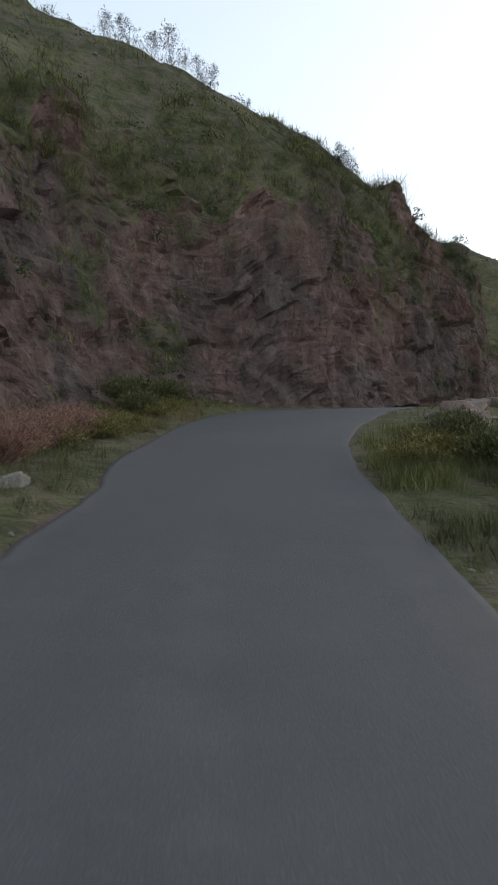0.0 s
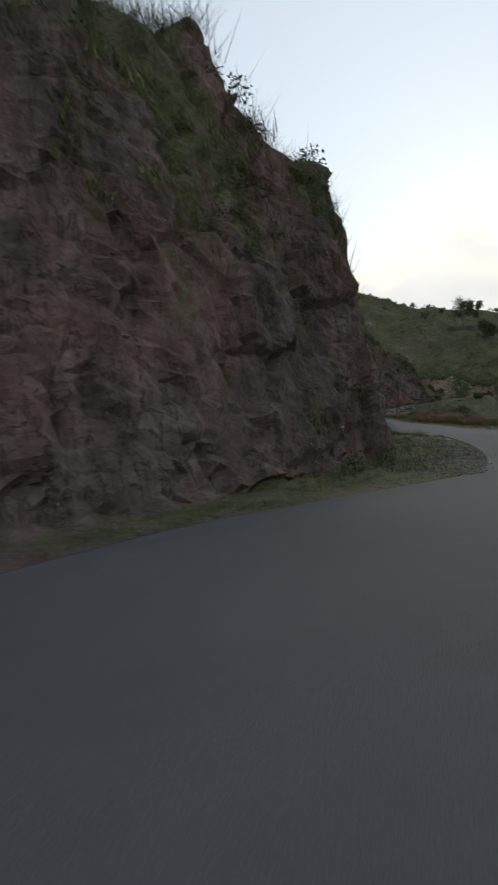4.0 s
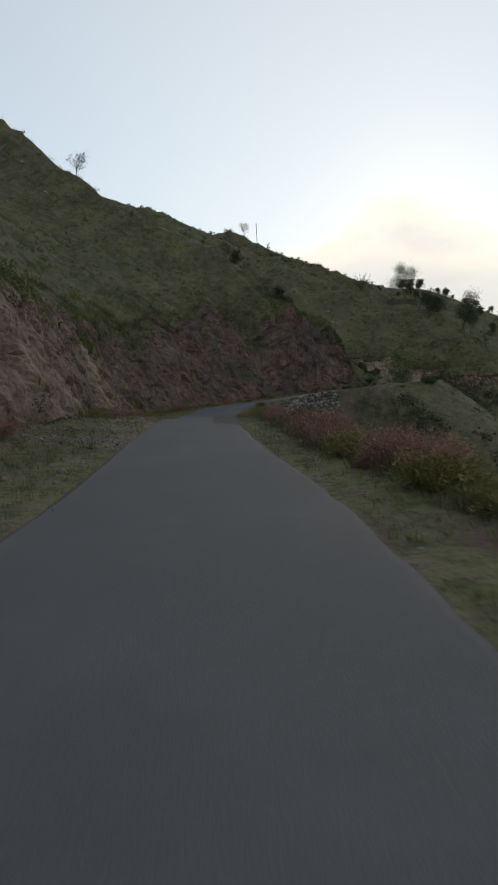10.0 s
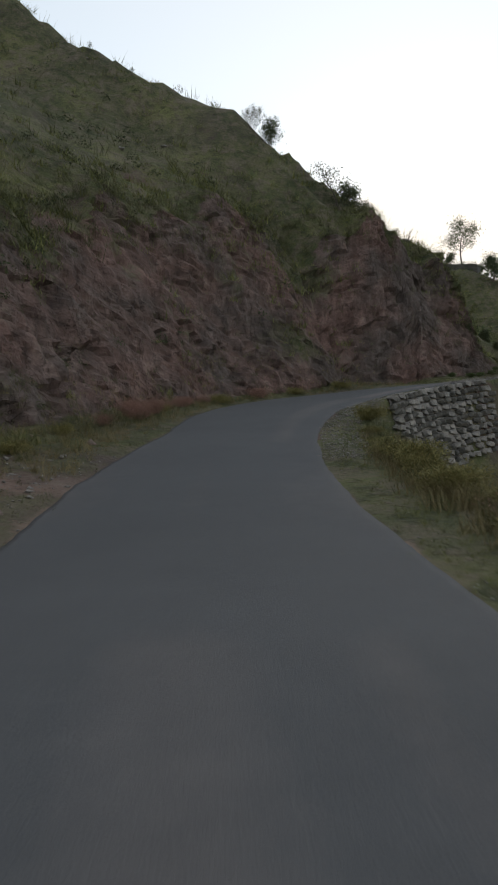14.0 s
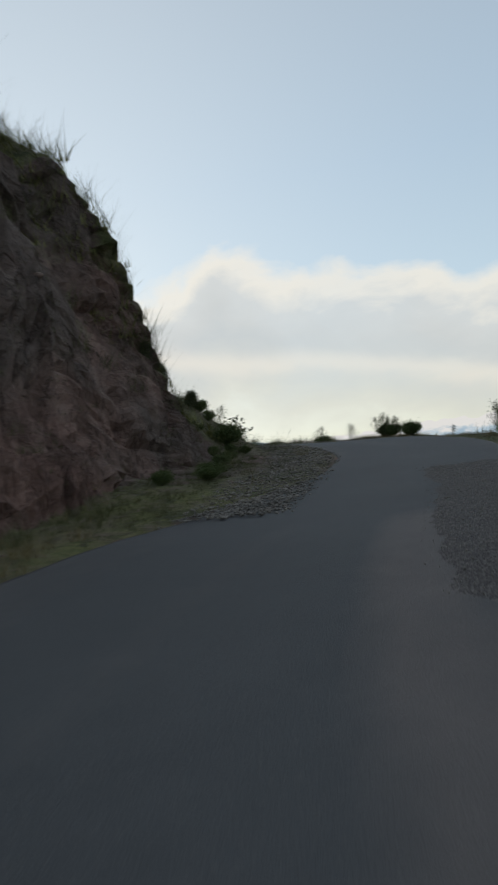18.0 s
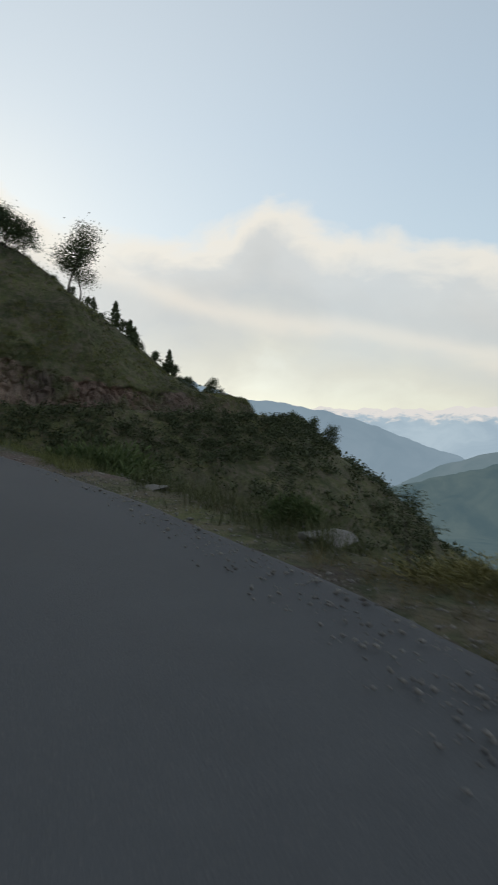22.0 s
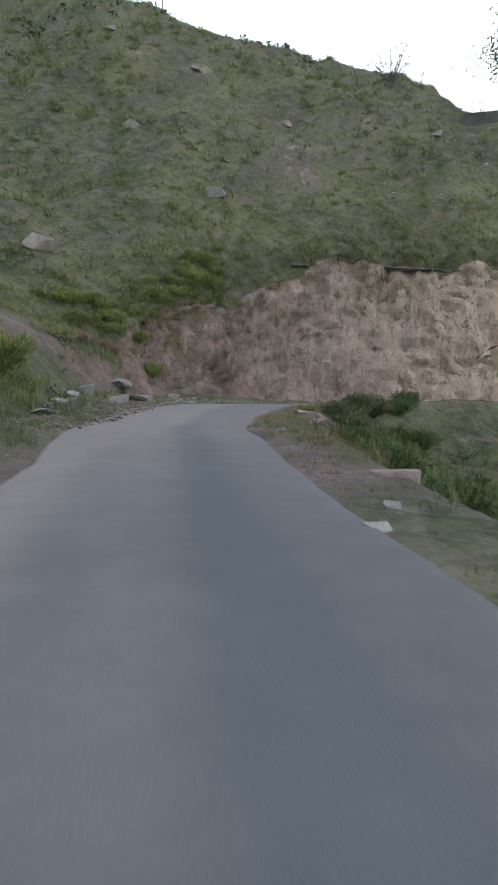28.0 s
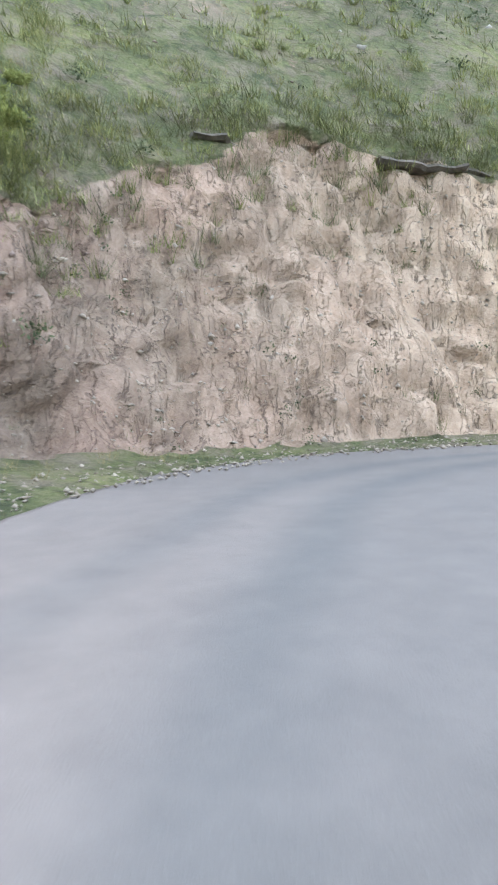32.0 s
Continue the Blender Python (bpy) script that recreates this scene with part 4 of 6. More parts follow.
def boulder(place, size, kind, turn, label, tilt=0.0, group=""):
    ob = tagged(new("boulder", STONES[kind]), label, "rock", group)
    ob.matrix_basis = Matrix.Translation(Vector(place) + Vector((0, 0, size * 0.02))) @ Matrix.Rotation(turn, 4, "Z") @ Matrix.Rotation(tilt, 4, "X") @ Matrix.Diagonal((size, size, size, 1))
    return ob


def pebbles(name, places, sizes, mat, label, category="gravel", rng=RNG):
    """Loose stones, each a squashed, turned block with six corners."""
    base = np.array([(1, 0, 0), (-1, 0, 0), (0, 1, 0), (0, -1, 0), (0, 0, 1), (0, 0, -1)], float) * 0.5
    tri = np.array([(0, 2, 4), (2, 1, 4), (1, 3, 4), (3, 0, 4), (2, 0, 5), (1, 2, 5), (3, 1, 5), (0, 3, 5)])
    n = len(places)
    V = base[None] + rng.normal(0, 0.11, (n, 6, 3))
    V *= np.stack([rng.uniform(0.7, 1.5, n), rng.uniform(0.6, 1.2, n), rng.uniform(0.4, 0.9, n)], 1)[:, None]
    a = rng.uniform(0, 2 * math.pi, n)
    c, s = np.cos(a), np.sin(a)
    V = np.stack([V[..., 0] * c[:, None] - V[..., 1] * s[:, None], V[..., 0] * s[:, None] + V[..., 1] * c[:, None], V[..., 2]], -1)
    V = V * np.asarray(sizes)[:, None, None] + np.asarray(places)[:, None]
    F = (np.arange(n)[:, None, None] * 6 + tri[None]).reshape(-1, 3)
    return tagged(new(name, poly_mesh(name, V.reshape(-1, 3), F, mat)), label, category, kind="stuff")



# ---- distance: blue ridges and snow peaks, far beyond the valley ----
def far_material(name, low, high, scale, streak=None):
    """Distant land: a plain glowing backdrop tone, haze and folds of relief painted in."""
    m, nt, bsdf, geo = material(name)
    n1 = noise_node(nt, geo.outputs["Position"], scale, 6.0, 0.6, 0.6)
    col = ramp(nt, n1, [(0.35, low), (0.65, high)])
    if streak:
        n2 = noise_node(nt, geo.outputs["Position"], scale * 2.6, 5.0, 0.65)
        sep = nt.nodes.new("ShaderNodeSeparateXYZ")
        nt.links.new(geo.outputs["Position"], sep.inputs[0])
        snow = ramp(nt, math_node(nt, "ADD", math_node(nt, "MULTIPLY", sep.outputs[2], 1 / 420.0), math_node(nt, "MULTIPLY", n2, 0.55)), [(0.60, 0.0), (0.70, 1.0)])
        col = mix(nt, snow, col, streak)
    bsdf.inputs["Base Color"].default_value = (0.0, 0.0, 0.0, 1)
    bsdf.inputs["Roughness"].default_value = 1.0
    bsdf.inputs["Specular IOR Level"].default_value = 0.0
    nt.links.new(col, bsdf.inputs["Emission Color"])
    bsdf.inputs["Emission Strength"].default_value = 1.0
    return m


def ridge(name, crest, dist, mat, label, jag, freq, foot=-14.0, seed=0):
    """A range of mountains round the valley: crest as (degrees to the left of +y, degrees above the horizon)."""
    a = np.array(crest, float)
    az = np.linspace(a[0, 0], a[-1, 0], 260)
    order = np.argsort(a[:, 0])
    el = np.interp(az, a[order, 0], a[order, 1])
    P = np.empty((len(az), 12, 3))
    for i in range(len(az)):
        e = el[i] + jag * noise.fractal(Vector((az[i] * freq, seed, 0)), 0.9, 2.0, 6)
        for j in range(12):
            f = j / 11
            r = dist * (1 - 0.22 * f) * (1 + 0.05 * noise.noise(Vector((az[i] * 0.35, f * 2, seed))) * f)
            h = e + (foot - e) * f**1.3
            t = radians(az[i])
            P[i, j] = (70 - math.sin(t) * r, 110 + math.cos(t) * r, 15 + r * math.tan(radians(h)))
    return tagged(grid_mesh(name, P, mat, True), label, "mountains", kind="structure")


# glow colours hold the haze, and on the snow the pinkish evening light
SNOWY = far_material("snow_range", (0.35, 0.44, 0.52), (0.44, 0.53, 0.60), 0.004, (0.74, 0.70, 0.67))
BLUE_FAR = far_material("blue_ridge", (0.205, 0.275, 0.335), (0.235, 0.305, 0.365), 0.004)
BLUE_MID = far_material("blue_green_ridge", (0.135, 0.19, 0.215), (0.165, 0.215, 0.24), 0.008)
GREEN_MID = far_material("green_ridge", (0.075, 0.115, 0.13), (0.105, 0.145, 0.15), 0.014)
ridge("backdrop_snow_peaks", [(-40, 2.0), (-58, 2.4), (-64, 2.8), (-70, 2.5), (-77, 2.7), (-82, 3.0), (-86, 2.6), (-91, 2.1), (-98, 1.8), (-110, 1.5)], 4300, SNOWY, "distant snow peaks with pink evening light painted on", 0.5, 0.55, -5, 3)
ridge("backdrop_blue_ridge", [(-25, 4.0), (-49, 4.6), (-52, 4.9), (-56, 4.6), (-58, 4.0), (-60, 3.3), (-64, 2.9), (-68, 2.3), (-72, 1.2), (-77, -0.5), (-83, -2.5)], 3300, BLUE_FAR, "long mountain ridge across the valley in painted blue haze", 0.28, 0.32, -9, 8)
ridge("backdrop_blue_spur", [(-70, -6), (-78, -2.0), (-84, -0.2), (-88, 0.9), (-94, 1.6), (-100, 2.1), (-106, 2.6), (-125, 4)], 2500, BLUE_MID, "mountain spur across the valley in painted blue-green haze", 0.22, 0.3, -12, 15)
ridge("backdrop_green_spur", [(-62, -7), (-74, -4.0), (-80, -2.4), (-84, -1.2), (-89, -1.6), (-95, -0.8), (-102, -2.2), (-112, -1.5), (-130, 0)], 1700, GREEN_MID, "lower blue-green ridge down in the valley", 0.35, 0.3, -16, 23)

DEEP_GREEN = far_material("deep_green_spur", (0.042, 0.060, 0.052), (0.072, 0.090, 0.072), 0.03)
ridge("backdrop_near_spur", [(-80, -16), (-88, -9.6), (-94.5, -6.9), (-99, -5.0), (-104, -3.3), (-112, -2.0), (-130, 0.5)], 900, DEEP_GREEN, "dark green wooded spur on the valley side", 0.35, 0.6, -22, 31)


# ---- wooded spur beyond the gully ----
def far_spur():
    line = [(150, 385, 94), (200, 340, 92), (236, 305, 80), (260, 284, 61), (280, 263, 40), (299, 240, 16), (316, 215, -4), (335, 185, -20), (360, 150, -42)]
    c = np.array(line, float)
    t = np.linspace(0, 1, 90)
    C = np.stack([np.interp(t, np.linspace(0, 1, len(c)), c[:, k]) for k in range(3)], 1)
    d = np.gradient(C[:, :2], axis=0)
    d /= np.linalg.norm(d, axis=1)[:, None]
    n = np.stack([d[:, 1], -d[:, 0]], 1)
    u = np.linspace(-120, 170, 60)
    P = np.empty((90, 60, 3))
    for i in range(90):
        for j in range(60):
            x, y = C[i, :2] + n[i] * u[j]
            z = C[i, 2] - abs(u[j]) * (0.62 if u[j] > 0 else 0.8) + 1.0
            P[i, j] = (x, y, z + 5 * rough((x, y, 0), 0.018) * min(1, abs(u[j]) / 40) + 1.6 * rough((x, y, 0), 0.09) - 2)
    ob = tagged(grid_mesh("far_spur_ground", P, HILL), "wooded dark green mountain spur beyond the gully", "hillside", kind="structure")
    attribute(ob, "cover", np.full(P.shape[:2], 0.95))
    attribute(ob, "kind", np.zeros(P.shape[:2]))
    attribute(ob, "rocky", np.zeros(P.shape[:2]))
    return P


SPUR = far_spur()

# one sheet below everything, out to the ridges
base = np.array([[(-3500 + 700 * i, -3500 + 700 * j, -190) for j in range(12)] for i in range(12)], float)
# glows in the same painted haze tone as the green ridge
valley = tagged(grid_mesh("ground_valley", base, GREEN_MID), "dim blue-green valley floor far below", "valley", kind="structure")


# ---- roadside vegetation ----
def ribbon_points(n, keep, rng):
    """Places on the near ground for which keep(s, o, away, cover) holds."""
    i = rng.integers(1, len(NS) - 1, n)
    j = rng.integers(2, NX.shape[1] - 2, n)
    o = NG[i, j, 0]
    away = np.maximum(along(EDGE_L, NS[i]) - o, o - along(EDGE_R, NS[i]))
    ok = keep(NS[i], o, away, COVER[i, j])
    i, j = i[ok], j[ok]
    f, g = rng.random((len(i), 1)), rng.random((len(i), 1))
    return NX[i, j] * (1 - f) * (1 - g) + NX[i + 1, j] * f * (1 - g) + NX[i, j + 1] * (1 - f) * g + NX[i + 1, j + 1] * f * g, NS[i], o[ok]


def patchy(P, freq, seed):
    return np.array([noise.noise(Vector((p[0] * freq, p[1] * freq, seed))) for p in P])


def stuff(name, V, F, mat, label, category):
    return tagged(new(name, poly_mesh(name, V, F, mat)), label, category, kind="stuff")


# short turf on the verges
P, S_, O_ = ribbon_points(90000, lambda s, o, a, c: (a > 0.05) & (a < 4.5), RNG)
n_ = patchy(P, 0.45, 2)
k = n_ > -0.15
V, F = blades(P[k], RNG.uniform(0.05, 0.18, k.sum()), 12, 1.4, 0.028, 0.9)
stuff("verge_grass", V, F, GRASS, "short green roadside grass with bare gaps", "grass")
def meadow(name, s0, s1, o0, o1, n, tall, mat, label):
    """A stretch of standing grass beside the road."""
    a, b = RNG.uniform(s0, s1, n), RNG.uniform(o0, o1, n)
    keep = (b < along(EDGE_L, a) - 0.15) | (b > along(EDGE_R, a) + 0.15)
    Q = np.array([spot(x, y) for x, y in zip(a[keep], b[keep])])
    Q[:, :2] += RNG.normal(0, 0.1, (len(Q), 2))
    keep = patchy(Q, 0.6, s0) > -0.25
    V, F = blades(Q[keep], tall * RNG.uniform(0.5, 1.2, keep.sum()), 26, 0.5, 0.011, 0.7)
    stuff(name, V, F, mat, label, "grass")


meadow("tall_grass", -4, 16, 1.9, 4.8, 3000, 0.32, GRASS, "tall green grass on the outer verge")
meadow("tall_grass", 8, 15, 1.2, 2.8, 420, 0.34, FRESH, "rank yellow-green grass at the road's edge")
meadow("tall_grass", -2, 16, -6.5, -2.2, 1900, 0.28, GRASS, "rank green grass on the inner verge")
meadow("dry_grass", 6, 20, -8.0, -4.0, 700, 0.35, DRY_GRASS, "dry yellow grass below the rock face")
meadow("turf", 48, 112, 1.7, 3.0, 3600, 0.11, FRESH, "strip of short fresh turf along the road")
meadow("tall_grass", 52, 112, 2.7, 4.3, 2600, 0.36, GRASS, "tall green grass along the brink")
meadow("dry_grass", 88, 110, 2.4, 3.8, 900, 0.4, DRY_GRASS, "yellowing grass along the brink")
meadow("tall_grass", 48, 76, -5.2, -2.2, 1300, 0.2, GRASS, "patchy green grass on the inner verge")
meadow("dry_grass", 96, 130, -6.8, -3.6, 1500, 0.3, DRY_GRASS, "dry grass and weeds below the rock face")
meadow("tall_grass", 104, 132, -6.8, -4.2, 900, 0.32, GRASS, "green weeds below the rock face")
meadow("turf", 134, 152, 2.4, 4.2, 1500, 0.14, DRY_GRASS, "short yellowish turf on the outer verge of the bend")
meadow("tall_grass", 150, 177, 2.5, 5.4, 2300, 0.42, GRASS, "tall green grass on the gully's brink")
meadow("tall_grass", 160, 194, -6.8, -2.7, 1900, 0.28, GRASS, "green grass on the inner verge")
meadow("tall_grass", 155, 170, 2.0, 3.2, 900, 0.26, FRESH, "fresh grass on the crumbling brink of the bend")
meadow("dry_grass", 183, 200, 1.0, 4.0, 1100, 0.2, DRY_GRASS, "short dry grass on the outer verge")
meadow("turf", 130, 142, -5.0, -3.2, 900, 0.14, GRASS, "low weeds between cliff foot and gravel")
meadow("turf", 20, 46, -6.0, -1.6, 1500, 0.12, GRASS, "thin turf between the stones inside the bend")
# taller grass on the brink and on the banks
P, S_, O_ = ribbon_points(22000, lambda s, o, a, c: (a > 1.0) & (c > 0.42), RNG)
n_ = patchy(P, 0.22, 5)
k = n_ > 0.0
V, F = blades(P[k], RNG.uniform(0.2, 0.6, k.sum()), 22, 0.6, 0.012, 0.8)
stuff("bank_grass", V, F, GRASS, "tall green grass tufts on the bank", "grass")
k = n_ < -0.12
V, F = blades(P[k], RNG.uniform(0.2, 0.5, k.sum()), 18, 0.5, 0.011, 0.8)
stuff("dry_bank_grass", V, F, DRY_GRASS, "dry straw-coloured grass tufts on the bank", "grass")


# long grass hanging over the brow of the rock
s_ = np.r_[RNG.uniform(17, 42, 500), RNG.uniform(98, 140, 700), RNG.uniform(198, 225, 700)]
o_ = -(along(BANK, s_, 1) + along(BANK, s_, 2) / along(BANK, s_, 3) + RNG.normal(0.5, 0.8, len(s_)))
P = np.array([spot(a, max(b, -OUT_L + 0.8)) for a, b in zip(s_, o_)])
V, F = blades(P, RNG.uniform(0.4, 1.0, len(P)), 34, 0.45, 0.009, 1.1)
stuff("brow_grass", V, F, GRASS, "long grass hanging over the brow of the cliff", "grass")


def hill_points(n, rng, reach=75.0):
    """Places on the mountainside beyond the near ground."""
    i = rng.integers(0, FP.shape[0] - 1, n)
    j = rng.integers(0, FP.shape[1] - 1, n)
    ok = ~FIN[i, j] & ~FIN[i + 1, j + 1] & (np.abs(FO[i, j]) < reach) & (FS[i, j] > -30)
    i, j = i[ok], j[ok]
    f, g = rng.random((len(i), 1)), rng.random((len(i), 1))
    return FP[i, j] * (1 - f) * (1 - g) + FP[i + 1, j] * f * (1 - g) + FP[i, j + 1] * (1 - f) * g + FP[i + 1, j + 1] * f * g


P = hill_points(52000, RNG)
n_ = patchy(P, 0.07, 11)
k = n_ > -0.2
V, F = blades(P[k], RNG.uniform(0.3, 0.85, k.sum()), 13, 0.9, 0.022, 0.9)
stuff("hill_grass", V, F, GRASS, "coarse green grass all over the mountainside", "grass")


def scrub(P, size, per, mat, name, label, leaf=0.2):
    c = np.repeat(P, per, 0)
    r = np.repeat(size, per)
    q = RNG.normal(size=(len(c), 3))
    q /= np.linalg.norm(q, axis=1)[:, None]
    q[:, 2] = np.abs(q[:, 2]) * 1.1
    c = c + q * (r * RNG.uniform(0.35, 1.0, len(c)))[:, None]
    V, F = leaves(c, r * leaf, RNG, 0.7, 1.4)
    return stuff(name, V, F, mat, label, "scrub")


P = hill_points(21000, RNG, 90.0)
n_ = patchy(P, 0.06, 21)
S_, O_, Z_ = nearest(P[:, 0], P[:, 1])
k = (n_ > -0.12) & ((np.abs(O_) > 40) | (S_ > 245))
scrub(P[k], RNG.uniform(0.3, 0.95, k.sum()), 20, OLIVE, "hill_scrub", "low dark scrub scattered over the mountainside", 0.42)
k = (n_ > -0.05) & ~k
scrub(P[k], RNG.uniform(0.2, 0.7, k.sum()), 70, OLIVE, "low_scrub", "low dark bushes scattered over the slope above the road", 0.15)
P = hill_points(26000, RNG, 70.0)
n_ = patchy(P, 0.11, 61)
k = n_ > -0.05
V, F = blades(P[k], RNG.uniform(0.3, 0.7, k.sum()), 16, 0.75, 0.05, 0.9)
stuff("hill_tufts", V, F, FRESH, "rounded yellow-green grass tufts on the mountainside", "grass")
S_, O_, Z_ = nearest(P[:, 0], P[:, 1])
k = (((O_ > np.where((S_ > 136) & (S_ < 152), 10.5, 7)) & (S_ > 78)) | ((O_ < -8) & (S_ > 246))) & (RNG.random(len(P)) < 0.9)
scrub(P[k], RNG.uniform(0.7, 1.8, k.sum()), 46, OLIVE, "slope_scrub", "dense dark bushes on the slope below the road", 0.24)
P = hill_points(150000, RNG, 60.0)
S_, O_, Z_ = nearest(P[:, 0], P[:, 1])
k = (O_ < 0) & (S_ > 165) & (S_ < 245)
P = P[k]
n_, m_ = patchy(P, 0.16, 81), patchy(P, 0.5, 82)
k = n_ + 0.5 * m_ > -0.06
V, F = blades(P[k], RNG.uniform(0.12, 0.38, k.sum()), 36, 0.9, 0.05, 1.0)
stuff("slope_tufts", V, F, LUSH, "thick yellow-green grass clumps on the slope above the cut", "grass")
k = (n_ + 0.6 * m_ > 0.02) & (RNG.random(len(P)) < 0.75)
Q, _, _ = ribbon_points(60000, lambda s, o, a, c: (s > 176) & (s < 230) & (o < -8.0) & (c > 0.45), RNG)
Q = Q[patchy(Q, 0.5, 86) > -0.05]
V, F = blades(Q, RNG.uniform(0.2, 0.5, len(Q)), 40, 1.3, 0.03, 1.1)
stuff("brow_hummocks", V, F, HUMMOCK, "yellow-green grass hummocks just above the cut", "grass")
V, F = blades(P[k], RNG.uniform(0.22, 0.62, k.sum()), 60, 1.3, 0.035, 1.1)
stuff("grass_hummocks", V, F, HUMMOCK, "rounded yellow-green grass hummocks on the slope above the cut", "grass")
k = n_ + 0.4 * m_ < -0.12
V, F = blades(P[k], RNG.uniform(0.12, 0.35, k.sum()), 14, 0.9, 0.04, 0.9)
stuff("slope_dry_grass", V, F, DRY_GRASS, "thin dry grass between stones on the slope", "grass")
k = (n_ + 0.3 * m_ < 0.0) & (RNG.random(len(P)) < 0.5)
pebbles("slope_stones", P[k], RNG.gamma(1.4, 0.07, k.sum()) + 0.04, STONE, "grey stones and rubble lying on the slope")
k = (patchy(P, 0.25, 83) > 0.22) & (RNG.random(len(P)) < 0.35)
scrub(P[k], RNG.uniform(0.2, 0.55, k.sum()), 60, LIGHT_LEAF, "slope_bushes", "small green bushes on the slope above the cut", 0.15)
P = hill_points(60000, RNG, 34.0)
S_, O_, Z_ = nearest(P[:, 0], P[:, 1])
Q, _, _ = ribbon_points(16000, lambda s, o, a, c: (o < -6.5) & (s < 150) & (c > 0.62), RNG)
P = np.concatenate([P[(O_ < 0) & (S_ < 150)], Q])
n_ = patchy(P, 0.2, 84) + 0.5 * patchy(P, 0.7, 85)
k = n_ > 0.06
V, F = blades(P[k], RNG.uniform(0.2, 0.6, k.sum()), 42, 1.3, 0.035, 1.1)
stuff("bank_hummocks", V, F, FRESH, "rounded green grass hummocks on the mountainside over the road", "grass")
k = (n_ < -0.1) & (RNG.random(len(P)) < 0.6)
scrub(P[k], RNG.uniform(0.2, 0.6, k.sum()), 60, OLIVE, "bank_bushes", "low dark bushes on the mountainside over the road", 0.15)
P, S_, O_ = ribbon_points(60000, lambda s, o, a, c: (s > 212) & (o > 0) & (a > 0.9), RNG)
k = RNG.random(len(P)) < 0.35
scrub(P[k], RNG.uniform(0.4, 1.1, k.sum()), 44, OLIVE, "brink_scrub", "dense dark bushes below the far stretch of road", 0.24)
P, S_, O_ = ribbon_points(60000, lambda s, o, a, c: (o < -4.5) & (a > 2.0) & (c > 0.5), RNG)
n_ = patchy(P, 0.2, 71)
k = n_ > 0.02
V, F = blades(P[k], RNG.uniform(0.15, 0.5, k.sum()), 13, 0.7, 0.045, 0.9)
stuff("bank_tufts", V, F, FRESH, "fresh green grass tufts clinging to the bank", "grass")
P, S_, O_ = ribbon_points(4200, lambda s, o, a, c: (a > 2.2) & (c > 0.35) & ((o < 0) | (s > 50)), RNG)
n_ = patchy(P, 0.15, 31)
k = n_ > 0.05
scrub(P[k], RNG.uniform(0.2, 0.6, k.sum()), 100, OLIVE, "bank_scrub", "low dark green bushes on the road bank", 0.16)
q = SPUR.reshape(-1, 3)[RNG.integers(0, SPUR.size // 3, 3800)] + RNG.normal(0, 1.5, (3800, 3)) * (1, 1, 0)
scrub(q, RNG.uniform(1.2, 3.2, len(q)), 30, DARK_LEAF, "far_woods", "dense dark woods on the far spur")

# loose stones on verges and slopes
P, S_, O_ = ribbon_points(70000, lambda s, o, a, c: (a > 0.0) & (a < 1.6), RNG)
n_ = patchy(P, 0.25, 41)
k = n_ > -0.05
pebbles("verge_gravel", P[k], RNG.gamma(1.6, 0.014, k.sum()) + 0.010, STONE, "loose grey gravel and stones along the road's edge")
P, S_, O_ = ribbon_points(9000, lambda s, o, a, c: (a > 0.5) & (o < 0), RNG)
k = RNG.random(len(P)) < 0.5
pebbles("fallen_stones", P[k], RNG.gamma(1.5, 0.045, k.sum()) + 0.03, RED_ROCK, "fallen reddish stones on the verge and the bank")
P = hill_points(5200, RNG, 60.0)
pebbles("hill_stones", P, RNG.gamma(1.5, 0.12, len(P)) + 0.06, STONE, "grey stones scattered over the mountainside")


def heap(name, s0, s1, o0, o1, n, size, mat, label):
    i = RNG.uniform(s0, s1, n)
    j = RNG.uniform(o0, o1, n)
    Q = np.array([spot(a, b) for a, b in zip(i, j)])
    Q[:, :2] += RNG.normal(0, 0.12, (n, 2))
    on = (j > along(EDGE_L, i)) & (j < along(EDGE_R, i))
    Q[on, 2] += 0.07
    pebbles(name, Q, np.minimum(RNG.gamma(1.8, size * 0.62, n) + size * 0.4, size * 3.2), mat, label)


heap("gravel_strip", 34, 46, -3.4, -1.7, 5000, 0.024, STONE, "strip of loose grey gravel inside the bend")
heap("gravel_strip", 131, 146, -3.0, -1.35, 12000, 0.026, STONE, "wide strip of grey gravel inside the bend")
heap("gravel_strip", 106, 122, 1.35, 2.3, 5000, 0.026, STONE, "strip of grey gravel on the bend's inner edge")
heap("rubble_field", 33, 50, 2.2, 8.8, 22000, 0.025, STONE, "stony lay-by strewn with grey rubble")
heap("rubble_heap", 43, 47, 4.6, 7.4, 420, 0.12, PALE_STONE, "heap of pale broken stones on the brink")
heap("rubble_heap", 39, 42, 6.4, 8.6, 260, 0.11, PALE_STONE, "low heap of pale broken stones on the brink")
heap("verge_rubble", 92, 106, -5.4, -3.4, 700, 0.04, STONE, "broken stones on the inner verge")
heap("verge_rubble", 72, 92, -4.6, -1.8, 1900, 0.04, STONE, "broken stones and rubble on the inner verge")
heap("road_gravel", 79, 88, 0.95, 2.5, 9000, 0.008, STONE, "loose gravel spilled over the broken road edge")
heap("road_gravel", 126.5, 135.6, 0.8, 2.4, 3600, 0.008, STONE, "loose gravel in the broken patch of the road")
heap("road_gravel", 33, 47, 1.0, 3.0, 2600, 0.009, STONE, "loose gravel spilling from the lay-by on to the road")
heap("road_gravel", 157, 165.5, -2.8, -1.3, 5000, 0.009, RED_ROCK, "reddish gravel in the broken strip of the road")
